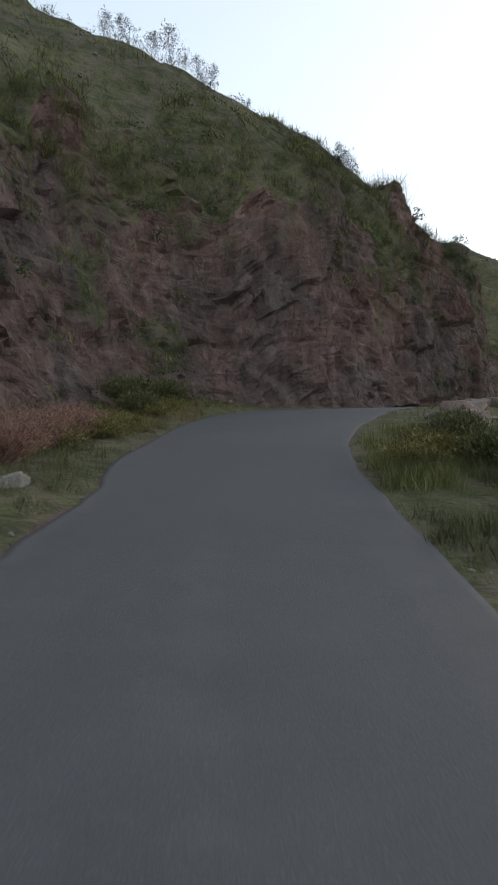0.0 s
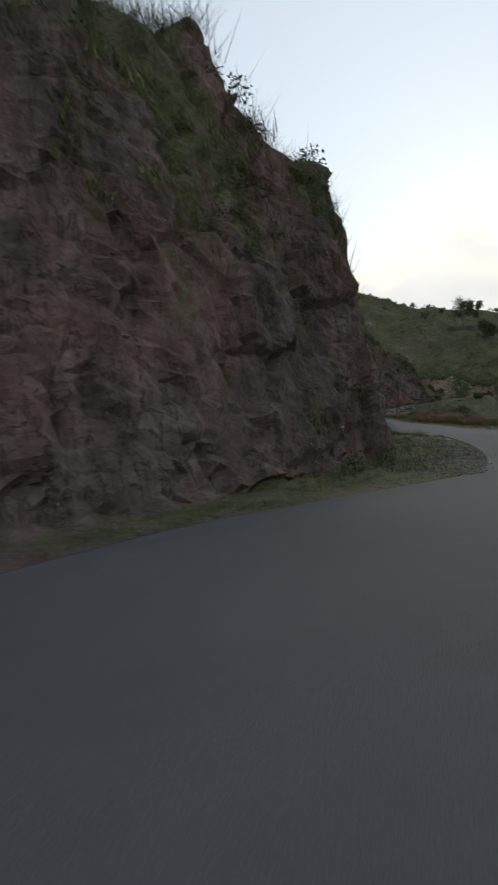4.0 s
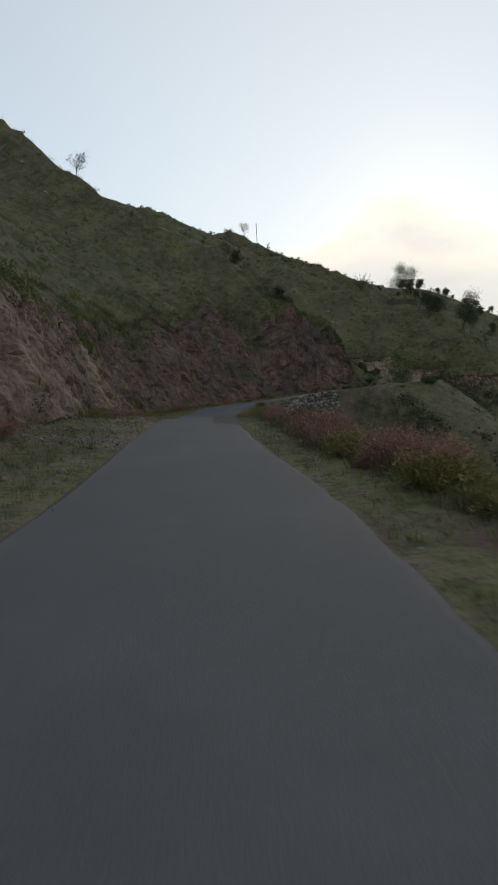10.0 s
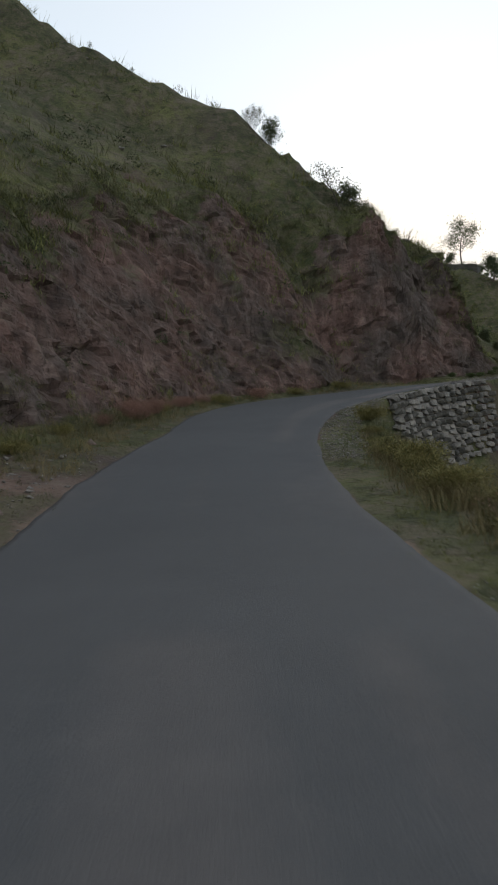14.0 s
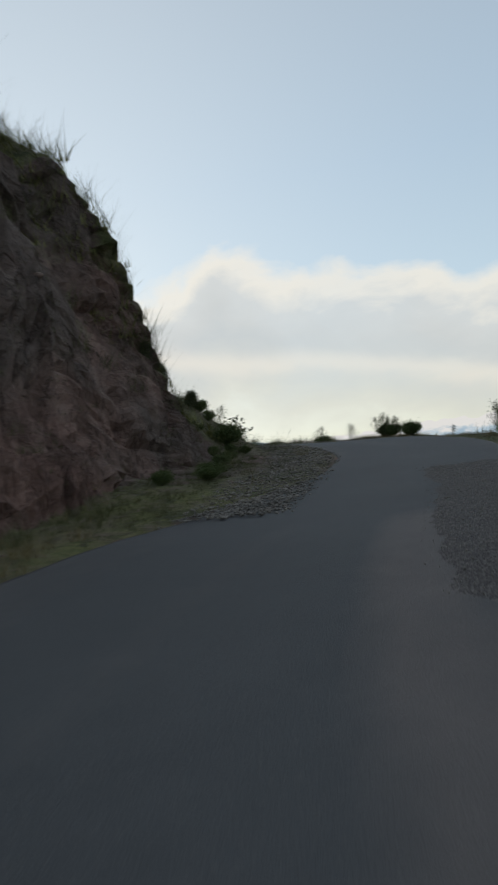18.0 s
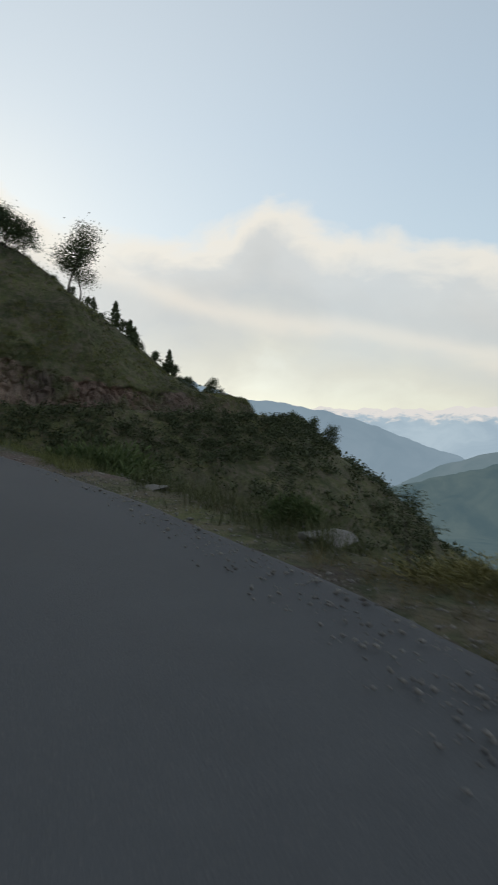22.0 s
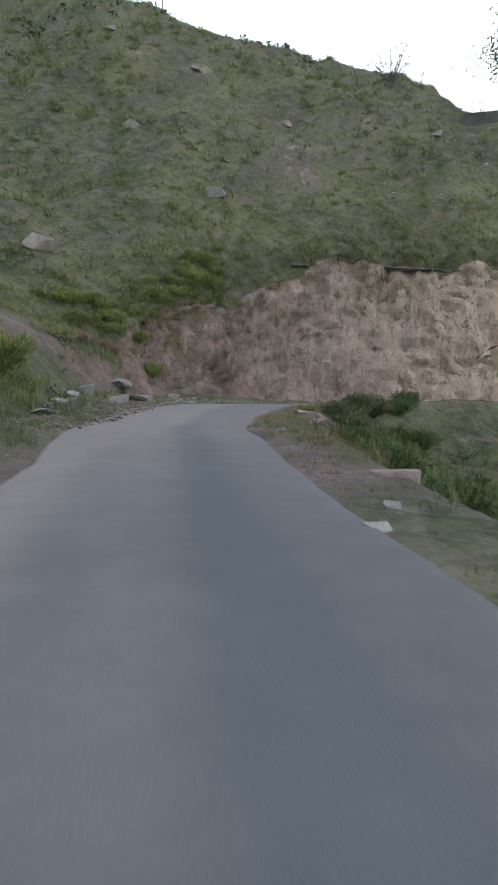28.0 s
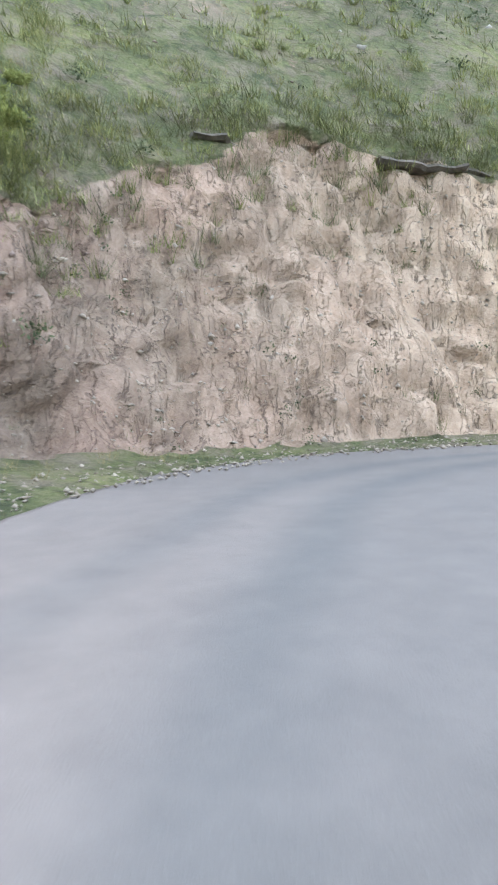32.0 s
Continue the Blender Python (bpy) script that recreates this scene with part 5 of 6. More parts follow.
heap("road_gravel", 158, 165, -0.55, 0.25, 1700, 0.009, STONE, "grey gravel lying in a line on the road")
heap("edge_gravel", 146, 173, 1.5, 3.6, 9000, 0.016, STONE, "grey gravel along the outer edge of the bend")
heap("scree_fan", 186, 197, -5.4, -2.8, 1500, 0.05, RED_ROCK, "fan of mauve scree spilling on to the road")
heap("scree_foot", 198, 216, -6.2, -4.4, 1500, 0.045, TAN_ROCK, "tan scree along the foot of the cut")

# ---- single rocks ----
boulder(spot(67, -3.9), 1.15, 2, 0.3, "large pale rounded boulder on the grass verge")
boulder(spot(7.6, -2.7), 0.62, 2, 1.2, "pale rounded boulder among reddish shrubs")
boulder(spot(8, -6.0), 1.6, 1, 0.7, "grey boulder half sunk in the bank")
boulder(spot(70, -5.2), 1.7, 0, 2.1, "broken grey boulder at the foot of the bank")
boulder(spot(72, -5.4), 1.2, 3, 0.9, "brownish boulder at the foot of the bank")
boulder(spot(66, -5.6), 1.4, 0, 2.8, "grey boulder leaning on the bank")
boulder(spot(153.2, 2.6), 0.5, 5, 0.5, "flat pale stone on the outer road edge")
boulder(spot(150.5, 3.2), 0.7, 5, 2.0, "flat grey slab on the brink of the bend")
boulder(spot(181, 3.9), 0.6, 4, 1.0, "flat pinkish slab beside the road")
boulder(spot(188, 1.7), 0.28, 2, 0.2, "small pale stone at the road edge")
boulder(spot(181, 2.3), 0.26, 2, 1.4, "pale stone on the grassy road edge")
for ds, o, size, kind, turn in ((192, -5.4, 0.8, 1, 0.4), (193.8, -6.0, 0.7, 0, 1.5), (190.5, -5.2, 0.6, 0, 0.1), (199.6, -6.6, 0.7, 3, 0.8)):
    boulder(spot(ds, o), size, kind, turn, "fallen rock at the foot of the slope beside the road", group="fallen rocks")
for x, y, size, kind in ((88.4, 185.2, 2.0, 3), (100.6, 189.2, 1.6, 0), (96.9, 199.7, 1.6, 3), (104, 205, 1.3, 0), (97, 211, 1.3, 0), (84, 198, 1.3, 0), (110, 198, 1.1, 3), (121.0, 191.4, 1.2, 0)):
    boulder(on_hill(x, y), size, kind, x, "pale boulder lying on the grassy mountainside", group="hillside boulders")
for ds, o, size, kind in ((20.5, 2.3, 1.1, 5), (21.6, 2.8, 1.2, 0), (23.2, 3.2, 1.0, 5), (19.4, 2.5, 0.9, 3), (177, 4.6, 0.6, 4), (175.5, 4.4, 0.5, 1), (190, 2.7, 0.8, 4), (191.4, 2.5, 0.8, 4), (192.4, 2.3, 0.6, 1), (191, 3.4, 0.9, 4)):
    boulder(spot(ds, o), size, kind, ds * 2.0, "flat broken rock on the road's outer edge", group="edge rocks")


# ---- stone walls ----
def stone_wall(name, label, s0, s1, o, tall, size=0.34, offset=0.0, batter=0.25, mats=(STONE, DARK_STONE)):
    """A dry-stone wall along the road: every stone a piece on a core of rubble."""
    wall = tagged(new(name), label, "stone wall")
    rng = random.Random(int(s0))
    keep = (SS >= s0) & (SS <= s1)
    P, R = ROAD[keep], RIGHT[keep]
    oo = along(o, SS[keep]) if isinstance(o, list) else np.full(keep.sum(), o)
    core = np.empty((len(P), 6, 3))
    for j, (side, z) in enumerate(((-0.3, -tall), (-0.3, -0.06), (-0.12, -0.02), (0.02, -0.04), (0.02 + batter * tall * 0.5, -tall * 0.5), (0.02 + batter * tall, -tall))):
        core[:, j, :2] = P[:, :2] + (oo + side)[:, None] * R
        core[:, j, 2] = P[:, 2] + z + offset
    c = grid_mesh("rubble_core", core, mats[0], False)
    c.parent = wall
    run = 0.0
    shapes = [stone_mesh("wall_stone", 40 + k, mats[k % len(mats)], 1.0, 1.0, 0.9, 1) for k in range(6)]
    L = (keep.sum() - 1) * STEP
    rows = max(2, int(tall / (size * 0.72)))
    count = 0
    for r in range(rows):
        x = rng.uniform(0, size)
        while x < L and count < 330:
            w = size * rng.uniform(0.8, 1.6)
            k = min(int(x / STEP), len(P) - 1)
            z = -0.10 - r * size * 0.72 + rng.uniform(-0.03, 0.03)
            out = 0.06 - batter * z
            ob = new("stone", rng.choice(shapes))
            place = Vector((*(P[k, :2] + R[k] * (oo[k] + out)), P[k, 2] + z + offset))
            yaw = math.atan2(DIR[keep][k, 1], DIR[keep][k, 0])
            ob.matrix_basis = Matrix.Translation(place) @ Matrix.Rotation(yaw + rng.uniform(-0.12, 0.12), 4, "Z") @ Matrix.Diagonal((w * 1.18, 0.42, size * rng.uniform(0.85, 1.0), 1))
            ob.parent = wall
            x += w
            count += 1
    return wall


stone_wall("retaining_wall", "grey dry-stone retaining wall holding up the road bend", 119.5, 129.2, [(118, 1.72), (124, 1.95), (128, 2.12), (132, 2.3)], 3.6, size=0.4)
for n in range(14):
    boulder(spot(15.8 + n * 0.65, 2.5 + 0.5 * math.sin(n * 2.3)), 0.75 + 0.3 * math.sin(n * 1.7), (4, 4, 1, 0)[n % 4], n * 1.3, "flat broken brownish rock on the road's outer edge", group="ledge rocks")


def terrace():
    """A flat terrace with a stone face high on the mountainside."""
    ob = tagged(new("terrace_wall"), "dark stone terrace wall high on the grassy mountainside", "stone wall")
    a, b = Vector((126.4, 195.0, 44.4)), Vector((131.2, 188.4, 43.4))
    d = (b - a).normalized()
    n = Vector((d.y, -d.x, 0))
    bm = bmesh.new()
    for lo, hi, w in ((-4.5, 0.0, -0.6),):
        vs = [bm.verts.new(p) for p in (a + n * w + Vector((0, 0, lo)), b + n * w + Vector((0, 0, lo)), b - n * 5 + Vector((0, 0, lo)), a - n * 5 + Vector((0, 0, lo)),
                                        a + n * (w - 0.3) + Vector((0, 0, hi)), b + n * (w - 0.3) + Vector((0, 0, hi)), b - n * 5 + Vector((0, 0, hi)), a - n * 5 + Vector((0, 0, hi)))]
        for f in ((0, 1, 5, 4), (1, 2, 6, 5), (2, 3, 7, 6), (3, 0, 4, 7), (4, 5, 6, 7)):
            bm.faces.new([vs[k] for k in f])
    part("wall_face", bm, DARK_STONE, ob)
    Q = np.array([a.lerp(b, RNG.random()) + n * RNG.uniform(-4, 1.2) for _ in range(260)])
    V, F = blades(Q, RNG.uniform(0.2, 0.5, len(Q)), 20, 0.6, 0.02, 0.9)
    turf = new("turf", poly_mesh("turf", V, F, GRASS))
    turf.parent = ob
    return a, b


T_A, T_B = terrace()

# ---- shrubs and trees ----
RED = feathery("shrub", 5, 0.62, 0.55, 9000, RED_SHRUB, "feathery rusty red shrub on the road verge", "red shrubs", 0.055)
stand(RED, spot(60, 3.1), 1.1, 0.4)
RED2 = feathery("shrub", 6, 0.5, 0.42, 3600, RED_SHRUB, "low feathery pinkish shrub on the road verge", "red shrubs", 0.05)
stand(RED2, spot(61, 3.7), 1.1, 1.0)
YELLOW = feathery("shrub", 8, 0.6, 0.5, 4600, YELLOW_SHRUB, "feathery yellow-green shrub on the road verge", "green shrubs")
stand(YELLOW, spot(64, 3.0), 1.0, 1.0)
BUSHY = feathery("shrub", 15, 0.8, 0.8, 6800, GRASS, "dense green feathery bush on the road verge", "green shrubs", 0.13, 0.12)
stand(BUSHY, spot(56, 3.9), 0.75, 0.4)
rng = random.Random(3)
for ds, o in ((57.6, 3.4), (58.6, 3.7), (60.8, 3.2), (61.8, 3.4), (65.4, 3.6), (66.2, 3.2), (70.4, 3.6), (51.5, 4.3), (52.4, 4.7), (71, 3.2), (48, 5.2), (49.4, 5.6),
              (95, 3.6), (96, 3.2), (97.6, 3.5), (99.5, 3.3), (94, 4.0), (93, 3.4), (92, 3.9), (11.5, -5.2), (13.0, -5.6), (12.4, -4.9), (10.4, -6.1), (14.6, -6.2), (16.4, -7.0), (72, -4.6), (92, -3.8), (93, -4.4), (97.6, -4.8), (98.6, -5.0), (110, -5.2), (112, -5.3), (116, -5.4), (121, -5.2),
              (84.5, -3.6), (86, -3.9), (88, -3.7), (90, -4.1), (167, -4.4), (168.4, -4.0), (192, -7.2), (190.8, -7.4)):
    k = rng.uniform(0.6, 1.05)
    again(rng.choice((RED, RED2)), spot(ds, o), k, ds * 1.7).scale = (k * rng.uniform(0.9, 1.4), k * rng.uniform(0.9, 1.4), k * rng.uniform(0.75, 1.1))
for ds, o in ((55.2, 3.5), (57.2, 3.0), (59.6, 3.4), (62.8, 3.2), (67.6, 3.5), (69, 3.2), (53.6, 4.2), (50.4, 4.9), (74, 3.5), (63.6, 3.4), (64.6, 3.7), (68.4, 3.0), (72.6, 3.3), (75.4, 3.4), (77, 3.2), (90.5, 3.6), (91.4, 3.1), (98.6, 3.0), (100.6, 3.3), (101.6, 2.9), (102.6, 3.2), (103.8, 2.8), (105, 3.0), (106.4, 2.7), (108, 2.8), (110, 2.6), (112, 2.5),
              (96, -4.2), (100, -4.9), (102, -5.2), (105, -5.2), (108, -5.3), (114, -5.2), (118, -5.2), (123, -5.1), (126, -4.9), (83, -4.2), (87, -4.3), (9, -3.6), (14, -4.6), (11, 2.7), (10.3, 2.4), (12, 2.2), (13.4, 2.2), (12.2, -4.2), (13.4, -4.6), (10.6, -3.9), (16.2, -5.6), (17.4, -6.2), (137, 3.8), (149, 3.6), (184, 4.6), (193, 2.4)):
    k = rng.uniform(0.5, 0.95)
    again(YELLOW, spot(ds, o), k, ds * 2.3).scale = (k * rng.uniform(0.9, 1.4), k * rng.uniform(0.9, 1.4), k * rng.uniform(0.7, 1.1))
for ds, o, k in ((54.8, 3.8, 0.7), (57, 4.5, 0.8), (59.8, 4.4, 0.7), (56, 4.8, 0.8), (55, 4.6, 0.8), (53, 5.2, 0.8), (75, 3.9, 0.6), (78, 3.9, 0.7), (93, 4.2, 0.7), (94.5, 4.4, 0.7), (8, 3.6, 0.6), (10, 3.4, 0.7), (12, 3.0, 0.7), (14, 2.8, 0.6), (13, 3.8, 0.7), (6, 4.2, 0.6),
                 (17, -7.2, 1.1), (19, -7.4, 1.0), (16, -6.0, 0.8), (150, 4.8, 0.8), (153.5, 4.4, 0.8), (156, 4.6, 0.9), (158, 5.0, 1.2), (154, 5.4, 1.2), (152, 5.8, 1.2),
                 (160, 4.8, 1.0), (161, 5.6, 1.2), (163, 4.4, 0.8), (165, 4.6, 0.9), (167, 4.2, 0.8), (169, 4.6, 0.9), (171, 5.0, 1.0), (173, 5.4, 1.0), (162, 6.4, 1.3), (166, 6.0, 1.3), (170, 6.4, 1.3), (174, 6.6, 1.3), (186, -6.2, 1.5), (184, -6.0, 1.3), (188, -6.6, 1.4), (186, -7.6, 1.6), (183, -7.4, 1.3), (191, 4.0, 0.9), (188, 3.8, 0.8), (176, 5.8, 1.0), (179, 5.6, 1.0),
                 (184, 5.4, 1.0), (193.5, 3.6, 1.0), (195, 3.2, 0.9), (197, 3.4, 1.1), (199, 3.2, 1.1), (201, 3.4, 1.1), (196, 4.4, 1.3)):
    again(BUSHY, spot(ds, o), k, ds * 1.3)
SHADY = feathery("bush", 18, 0.9, 0.85, 7200, LIGHT_LEAF, "dense dark green bush crowding the gravel inside the bend", "bushes inside the bend", 0.12, 0.14)
stand(SHADY, spot(142, -4.2), 0.7, 0.0)
for n in range(8):
    ds = 140.5 + n * 0.9
    again(SHADY, spot(ds, -3.7 - 1.8 * rng.random()), rng.uniform(0.22, 0.42), n * 1.9)
for n in range(9):
    ds = 134.5 + n * 1.0
    again(SHADY, spot(ds, -3.5 - 0.9 * rng.random()), rng.uniform(0.2, 0.36), n * 2.7)
SPRIG = plant("bush", 25, 1.8, 0.020, 15, 0.046, 11, 0.085, "wiry dark bush with open twigs on the brink", "shrub", "woody_base", "foliage", OLIVE, 1.3, 0.05, 0.35, group="bushes on the brink")
stand(SPRIG, spot(147.5, 3.3), 0.55, 0.0)
for ds, o, k in ((147.9, 3.5, 0.5), (147.1, 3.5, 0.45), (147.6, 3.7, 0.52), (149.6, 3.4, 0.45), (142.9, 3.1, 0.2), (141.0, 3.7, 0.6), (140.6, 3.9, 0.65), (141.4, 4.0, 0.55), (140.8, 3.5, 0.45), (151.6, 3.3, 0.5), (155, 4.0, 0.8), (144.5, -4.2, 0.35), (158, 5.4, 1.1), (162, 5.6, 1.2), (156.6, 5.0, 0.9)):
    again(SPRIG, spot(ds, o), k, ds * 0.9)
ROUND = plant("bush", 35, 1.2, 0.024, 26, 0.075, 26, 0.15, "dense rounded dark green bush on the brink", "shrub", "woody_base", "foliage", OLIVE, 1.0, 0.02, group="bushes on the brink")
stand(ROUND, spot(155.4, 5.0), 0.9, 0.0)
for ds, o, k in ((145.4, 3.1, 0.55), (145.7, 3.3, 0.42), (147.2, 3.4, 0.5), (147.7, 3.5, 0.55), (148.0, 3.7, 0.45), (151.2, 3.4, 0.55), (151.8, 3.6, 0.5), (158.4, 3.6, 1.5), (159.2, 3.9, 1.6), (157.8, 3.9, 1.4), (141.0, 3.8, 0.7), (140.4, 4.0, 0.65), (141.3, 4.2, 0.6), (140.7, 3.5, 0.45), (153.4, 4.2, 0.9), (154.6, 4.4, 0.9), (156.4, 4.8, 0.9)):
    again(SHADY, spot(ds, o), k, ds * 1.1)
for ds, o, k in ((153.4, 5.2, 0.8), (143.4, -5.0, 0.4), (146, -4.8, 0.45), (149, -4.6, 0.7), (144.6, -6.0, 0.6), (147.4, -6.2, 0.7), (160, 6.6, 1.0), (164, 6.8, 1.0), (157, 6.6, 1.0), (168, 7.0, 1.1), (172, 7.0, 1.0), (181, 7.0, 1.1), (186, 6.6, 1.0)):
    again(ROUND, spot(ds, o), k, ds * 0.8)

TREE = plant("tree", 51, 6.4, 0.14, 13, 0.14, 42, 0.46, "slender evening-dark tree with an airy drooping crown", "tree", bend=0.5, up=0.7, bare=0.35)
stand(TREE, T_A.lerp(T_B, 0.62) + Vector((0.9, 0.6, -0.2)), 1.4, 0.3)
again(TREE, on_hill(138.0, 178.6) - Vector((0, 0, 0.2)), 1.45, 2.2)
again(TREE, on_hill(139.0, 177.6) - Vector((0, 0, 0.2)), 1.0, 4.0)
DENSE = plant("tree", 61, 5.0, 0.12, 18, 0.15, 46, 0.46, "dense bushy dark green tree on the slope", "tree", up=0.8, bare=0.12)
stand(DENSE, on_hill(133.0, 185.6) - Vector((0, 0, 0.2)), 1.15, 0.3)
again(DENSE, on_hill(134.6, 183.8) - Vector((0, 0, 0.2)), 0.95, 1.3)
ROADSIDE = plant("tree", 71, 6.2, 0.08, 22, 0.085, 62, 0.30, "leafy green tree rising from the gully beside the road", "tree", mat=LIGHT_LEAF, up=1.5, bare=0.1)
g = on_hill(99.7, 153.7)
stand(ROADSIDE, g - Vector((0, 0, 0.3)), (23.0 - g.z) / 6.2, 0.4)
ROADSIDE.scale = (ROADSIDE.scale[0] * 0.88, ROADSIDE.scale[1] * 0.88, ROADSIDE.scale[2] * 0.96)
again(ROADSIDE, on_hill(106.5, 158.0) - Vector((0, 0, 0.3)), 0.6, 1.4)
BARE = plant("tree", 81, 4.4, 0.07, 12, 0.12, 8, 0.25, "thin sparse tree on the ridge line", "tree", bend=0.4, up=1.2, bare=0.2, group="thin ridge trees")
stand(BARE, on_hill(96.6, 231.8) - Vector((0, 0, 0.2)), 1.3, 0.0)
for x, y, k in ((106.8, 243.6, 1.35), (111, 236, 0.5), (113, 230, 0.4), (57.6, 120.4, 0.75), (37.2, 136.8, 1.0)):
    again(BARE, on_hill(x, y) - Vector((0, 0, 0.2)), k, x)
for x, y, k in ((4.7, 34.9, 0.95), (5.1, 34.7, 0.7), (-3.2, 37.2, 1.0), (-2.6, 37.0, 0.8), (-5.0, 37.8, 1.3), (53.8, 126.0, 0.9), (54.4, 125.4, 0.7), (54.0, 125.8, 1.0), (46.2, 130.6, 0.4), (43.4, 132.3, 0.5), (58.4, 120.5, 0.8), (59.2, 119.6, 0.6), (66.0, 117.2, 0.45), (65.9, 117.3, 0.35), (127, 202, 0.8), (130, 196, 0.6), (115, 226, 0.5), (119, 218, 0.5), (-0.5, 36.4, 0.4), (-6, 36, 1.0), (-7.6, 37, 1.2), (-9, 38, 1.1), (-4.4, 36.5, 0.8), (-3, 36.0, 0.6), (7.5, 33.5, 0.35), (57.4, 122.5, 0.8), (54, 128, 0.9)):
    again(SPRIG, on_hill(x, y) - Vector((0, 0, 0.1)), k, x * 3.0)
def fan_tree():
    """A low tree whose branches fan out from the foot."""
    rng = np.random.default_rng(91)
    ob = tagged(new("tree"), "low spiky tree with upright fan-like branches", "tree")
    segs, ends = [], []
    for n in range(22):
        a, out = n * 2.4, rng.uniform(0.25, 1.1)
        d = np.array([math.cos(a) * out, math.sin(a) * out, 1.0])
        d /= np.linalg.norm(d)
        p, L = np.array([0, 0, 0.3]), rng.uniform(2.6, 4.2)
        for k in range(4):
            q = p + d * L / 4
            segs.append((p, q, 0.05 * (1 - k / 5), 0.05 * (1 - (k + 1) / 5)))
            if k > 0:
                e = q + (d + rng.normal(0, 0.5, 3)) * 0.5
                segs.append((q, e, 0.016, 0.006))
                ends += [q, e]
            p, d = q, d + rng.normal(0, 0.08, 3)
            d /= np.linalg.norm(d)
    segs.append(((0, 0, -0.4), (0, 0, 0.5), 0.2, 0.16))
    V, F = tubes(segs)
    new("trunk", poly_mesh("trunk", V, F, BARK)).parent = ob
    ends = np.array(ends)
    V, F = leaves(np.repeat(ends, 12, 0) + rng.normal(0, 0.13, (len(ends) * 12, 3)), np.full(len(ends) * 12, 0.11), rng)
    new("crown", poly_mesh("crown", V, F, OLIVE)).parent = ob
    return ob


stand(fan_tree(), on_hill(122.7, 201.0) - Vector((0, 0, 0.1)), 0.95, 0.0)


def conifer(seed, label):
    rng = np.random.default_rng(seed)
    ob = tagged(new("conifer"), label, "tree", "conifers on the far ridge")
    V, F = tubes([((0, 0, -0.5), (0, 0, 12), 0.28, 0.04)], 6)
    t = new("trunk", poly_mesh("trunk", V, F, BARK))
    t.parent = ob
    z = rng.uniform(1.5, 12, 900)
    r = (13.2 - z) * 0.40 * np.sqrt(rng.random(900)) * (0.75 + 0.25 * np.sin(z * 3.1))
    a = rng.uniform(0, 2 * math.pi, 900)
    V, F = leaves(np.stack([np.cos(a) * r, np.sin(a) * r, z], 1), np.full(900, 0.75), rng)
    l = new("crown", poly_mesh("crown", V, F, DARK_LEAF))
    l.parent = ob
    return ob


def on_spur(i, j):
    return Vector(SPUR[i, j])


FIR = conifer(3, "dark conifer standing on the far wooded ridge")
crest = SPUR[:, :, 2].argmax(1)
stand(FIR, on_spur(36, crest[36]), 0.9, 0)
for i, k in ((33, 0.6), (38, 0.85), (39, 0.65), (44, 0.8), (45, 0.6), (50, 0.7), (55, 0.45)):
    again(FIR, on_spur(i, max(2, crest[i] + (i % 3) - 1)) - Vector((0, 0, 0.5)), k, i)


SMALL = plant("tree", 101, 3.2, 0.08, 12, 0.12, 36, 0.28, "small dark tree on the ridge line", "tree", up=0.8, bare=0.15, group="small ridge trees")
stand(SMALL, on_hill(139.0, 196.0), 1.0, 0.0)
for x, y, k in ((59.0, 121.0, 0.75), (59.8, 120.2, 0.55), (55.1, 125.6, 0.6), (61.0, 119.0, 0.4), (142, 193, 0.8), (148, 189, 0.7), (151, 186, 0.9), (154, 182.5, 0.7), (157, 179, 0.8), (160, 175, 0.7), (163, 171, 0.8), (150, 192, 1.0), (146, 198, 1.1), (155, 188, 0.9), (160, 183, 0.9), (165, 177, 0.8), (170, 168, 0.9), (172, 160, 0.8), (168, 155, 0.9), (163, 150, 1.0)):
    again(SMALL, on_hill(x, y) - Vector((0, 0, 0.2)), k, x)


FAR_TREE = plant("tree", 111, 5.0, 0.12, 11, 0.42, 9, 0.42, "round dark tree on the wooded spur", "tree", up=0.8, bare=0.2, group="trees on the spur")
stand(FAR_TREE, on_spur(20, crest[20]) - Vector((0, 0, 0.4)), 1.0, 0.0)
rng = random.Random(17)
for n in range(70):
    i = rng.randrange(12, 80)
    again(FAR_TREE, on_spur(i, max(2, min(57, crest[i] + rng.choice((-1, 0, 0, 1, 2, 3, 5, 8, 12, 16))))) - Vector((0, 0, 0.5)), rng.uniform(0.5, 1.15), n)
for n in range(36):
    i = 12 + 2 * n
    again(FAR_TREE, on_spur(min(i, 85), crest[min(i, 85)]) - Vector((0, 0, 0.5)), rng.uniform(0.45, 0.9), n * 2.0)


def pole():
    ob = tagged(new("utility_pole"), "thin bare utility pole on the ridge line", "pole")
    V, F = tubes([((0, 0, -0.5), (0, 0, 6.5), 0.10, 0.07)], 8)
    p = new("post", poly_mesh("post", V, F, BARK))
    p.parent = ob
    bm = bmesh.new()
    bmesh.ops.create_cube(bm, size=1, matrix=Matrix.Translation((0, 0, 6.1)) @ Matrix.Diagonal((0.7, 0.09, 0.09, 1)))
    part("cross_arm", bm, BARK, ob)
    return ob


stand(pole(), on_hill(109.6, 240.4), 1.0, 0.6)


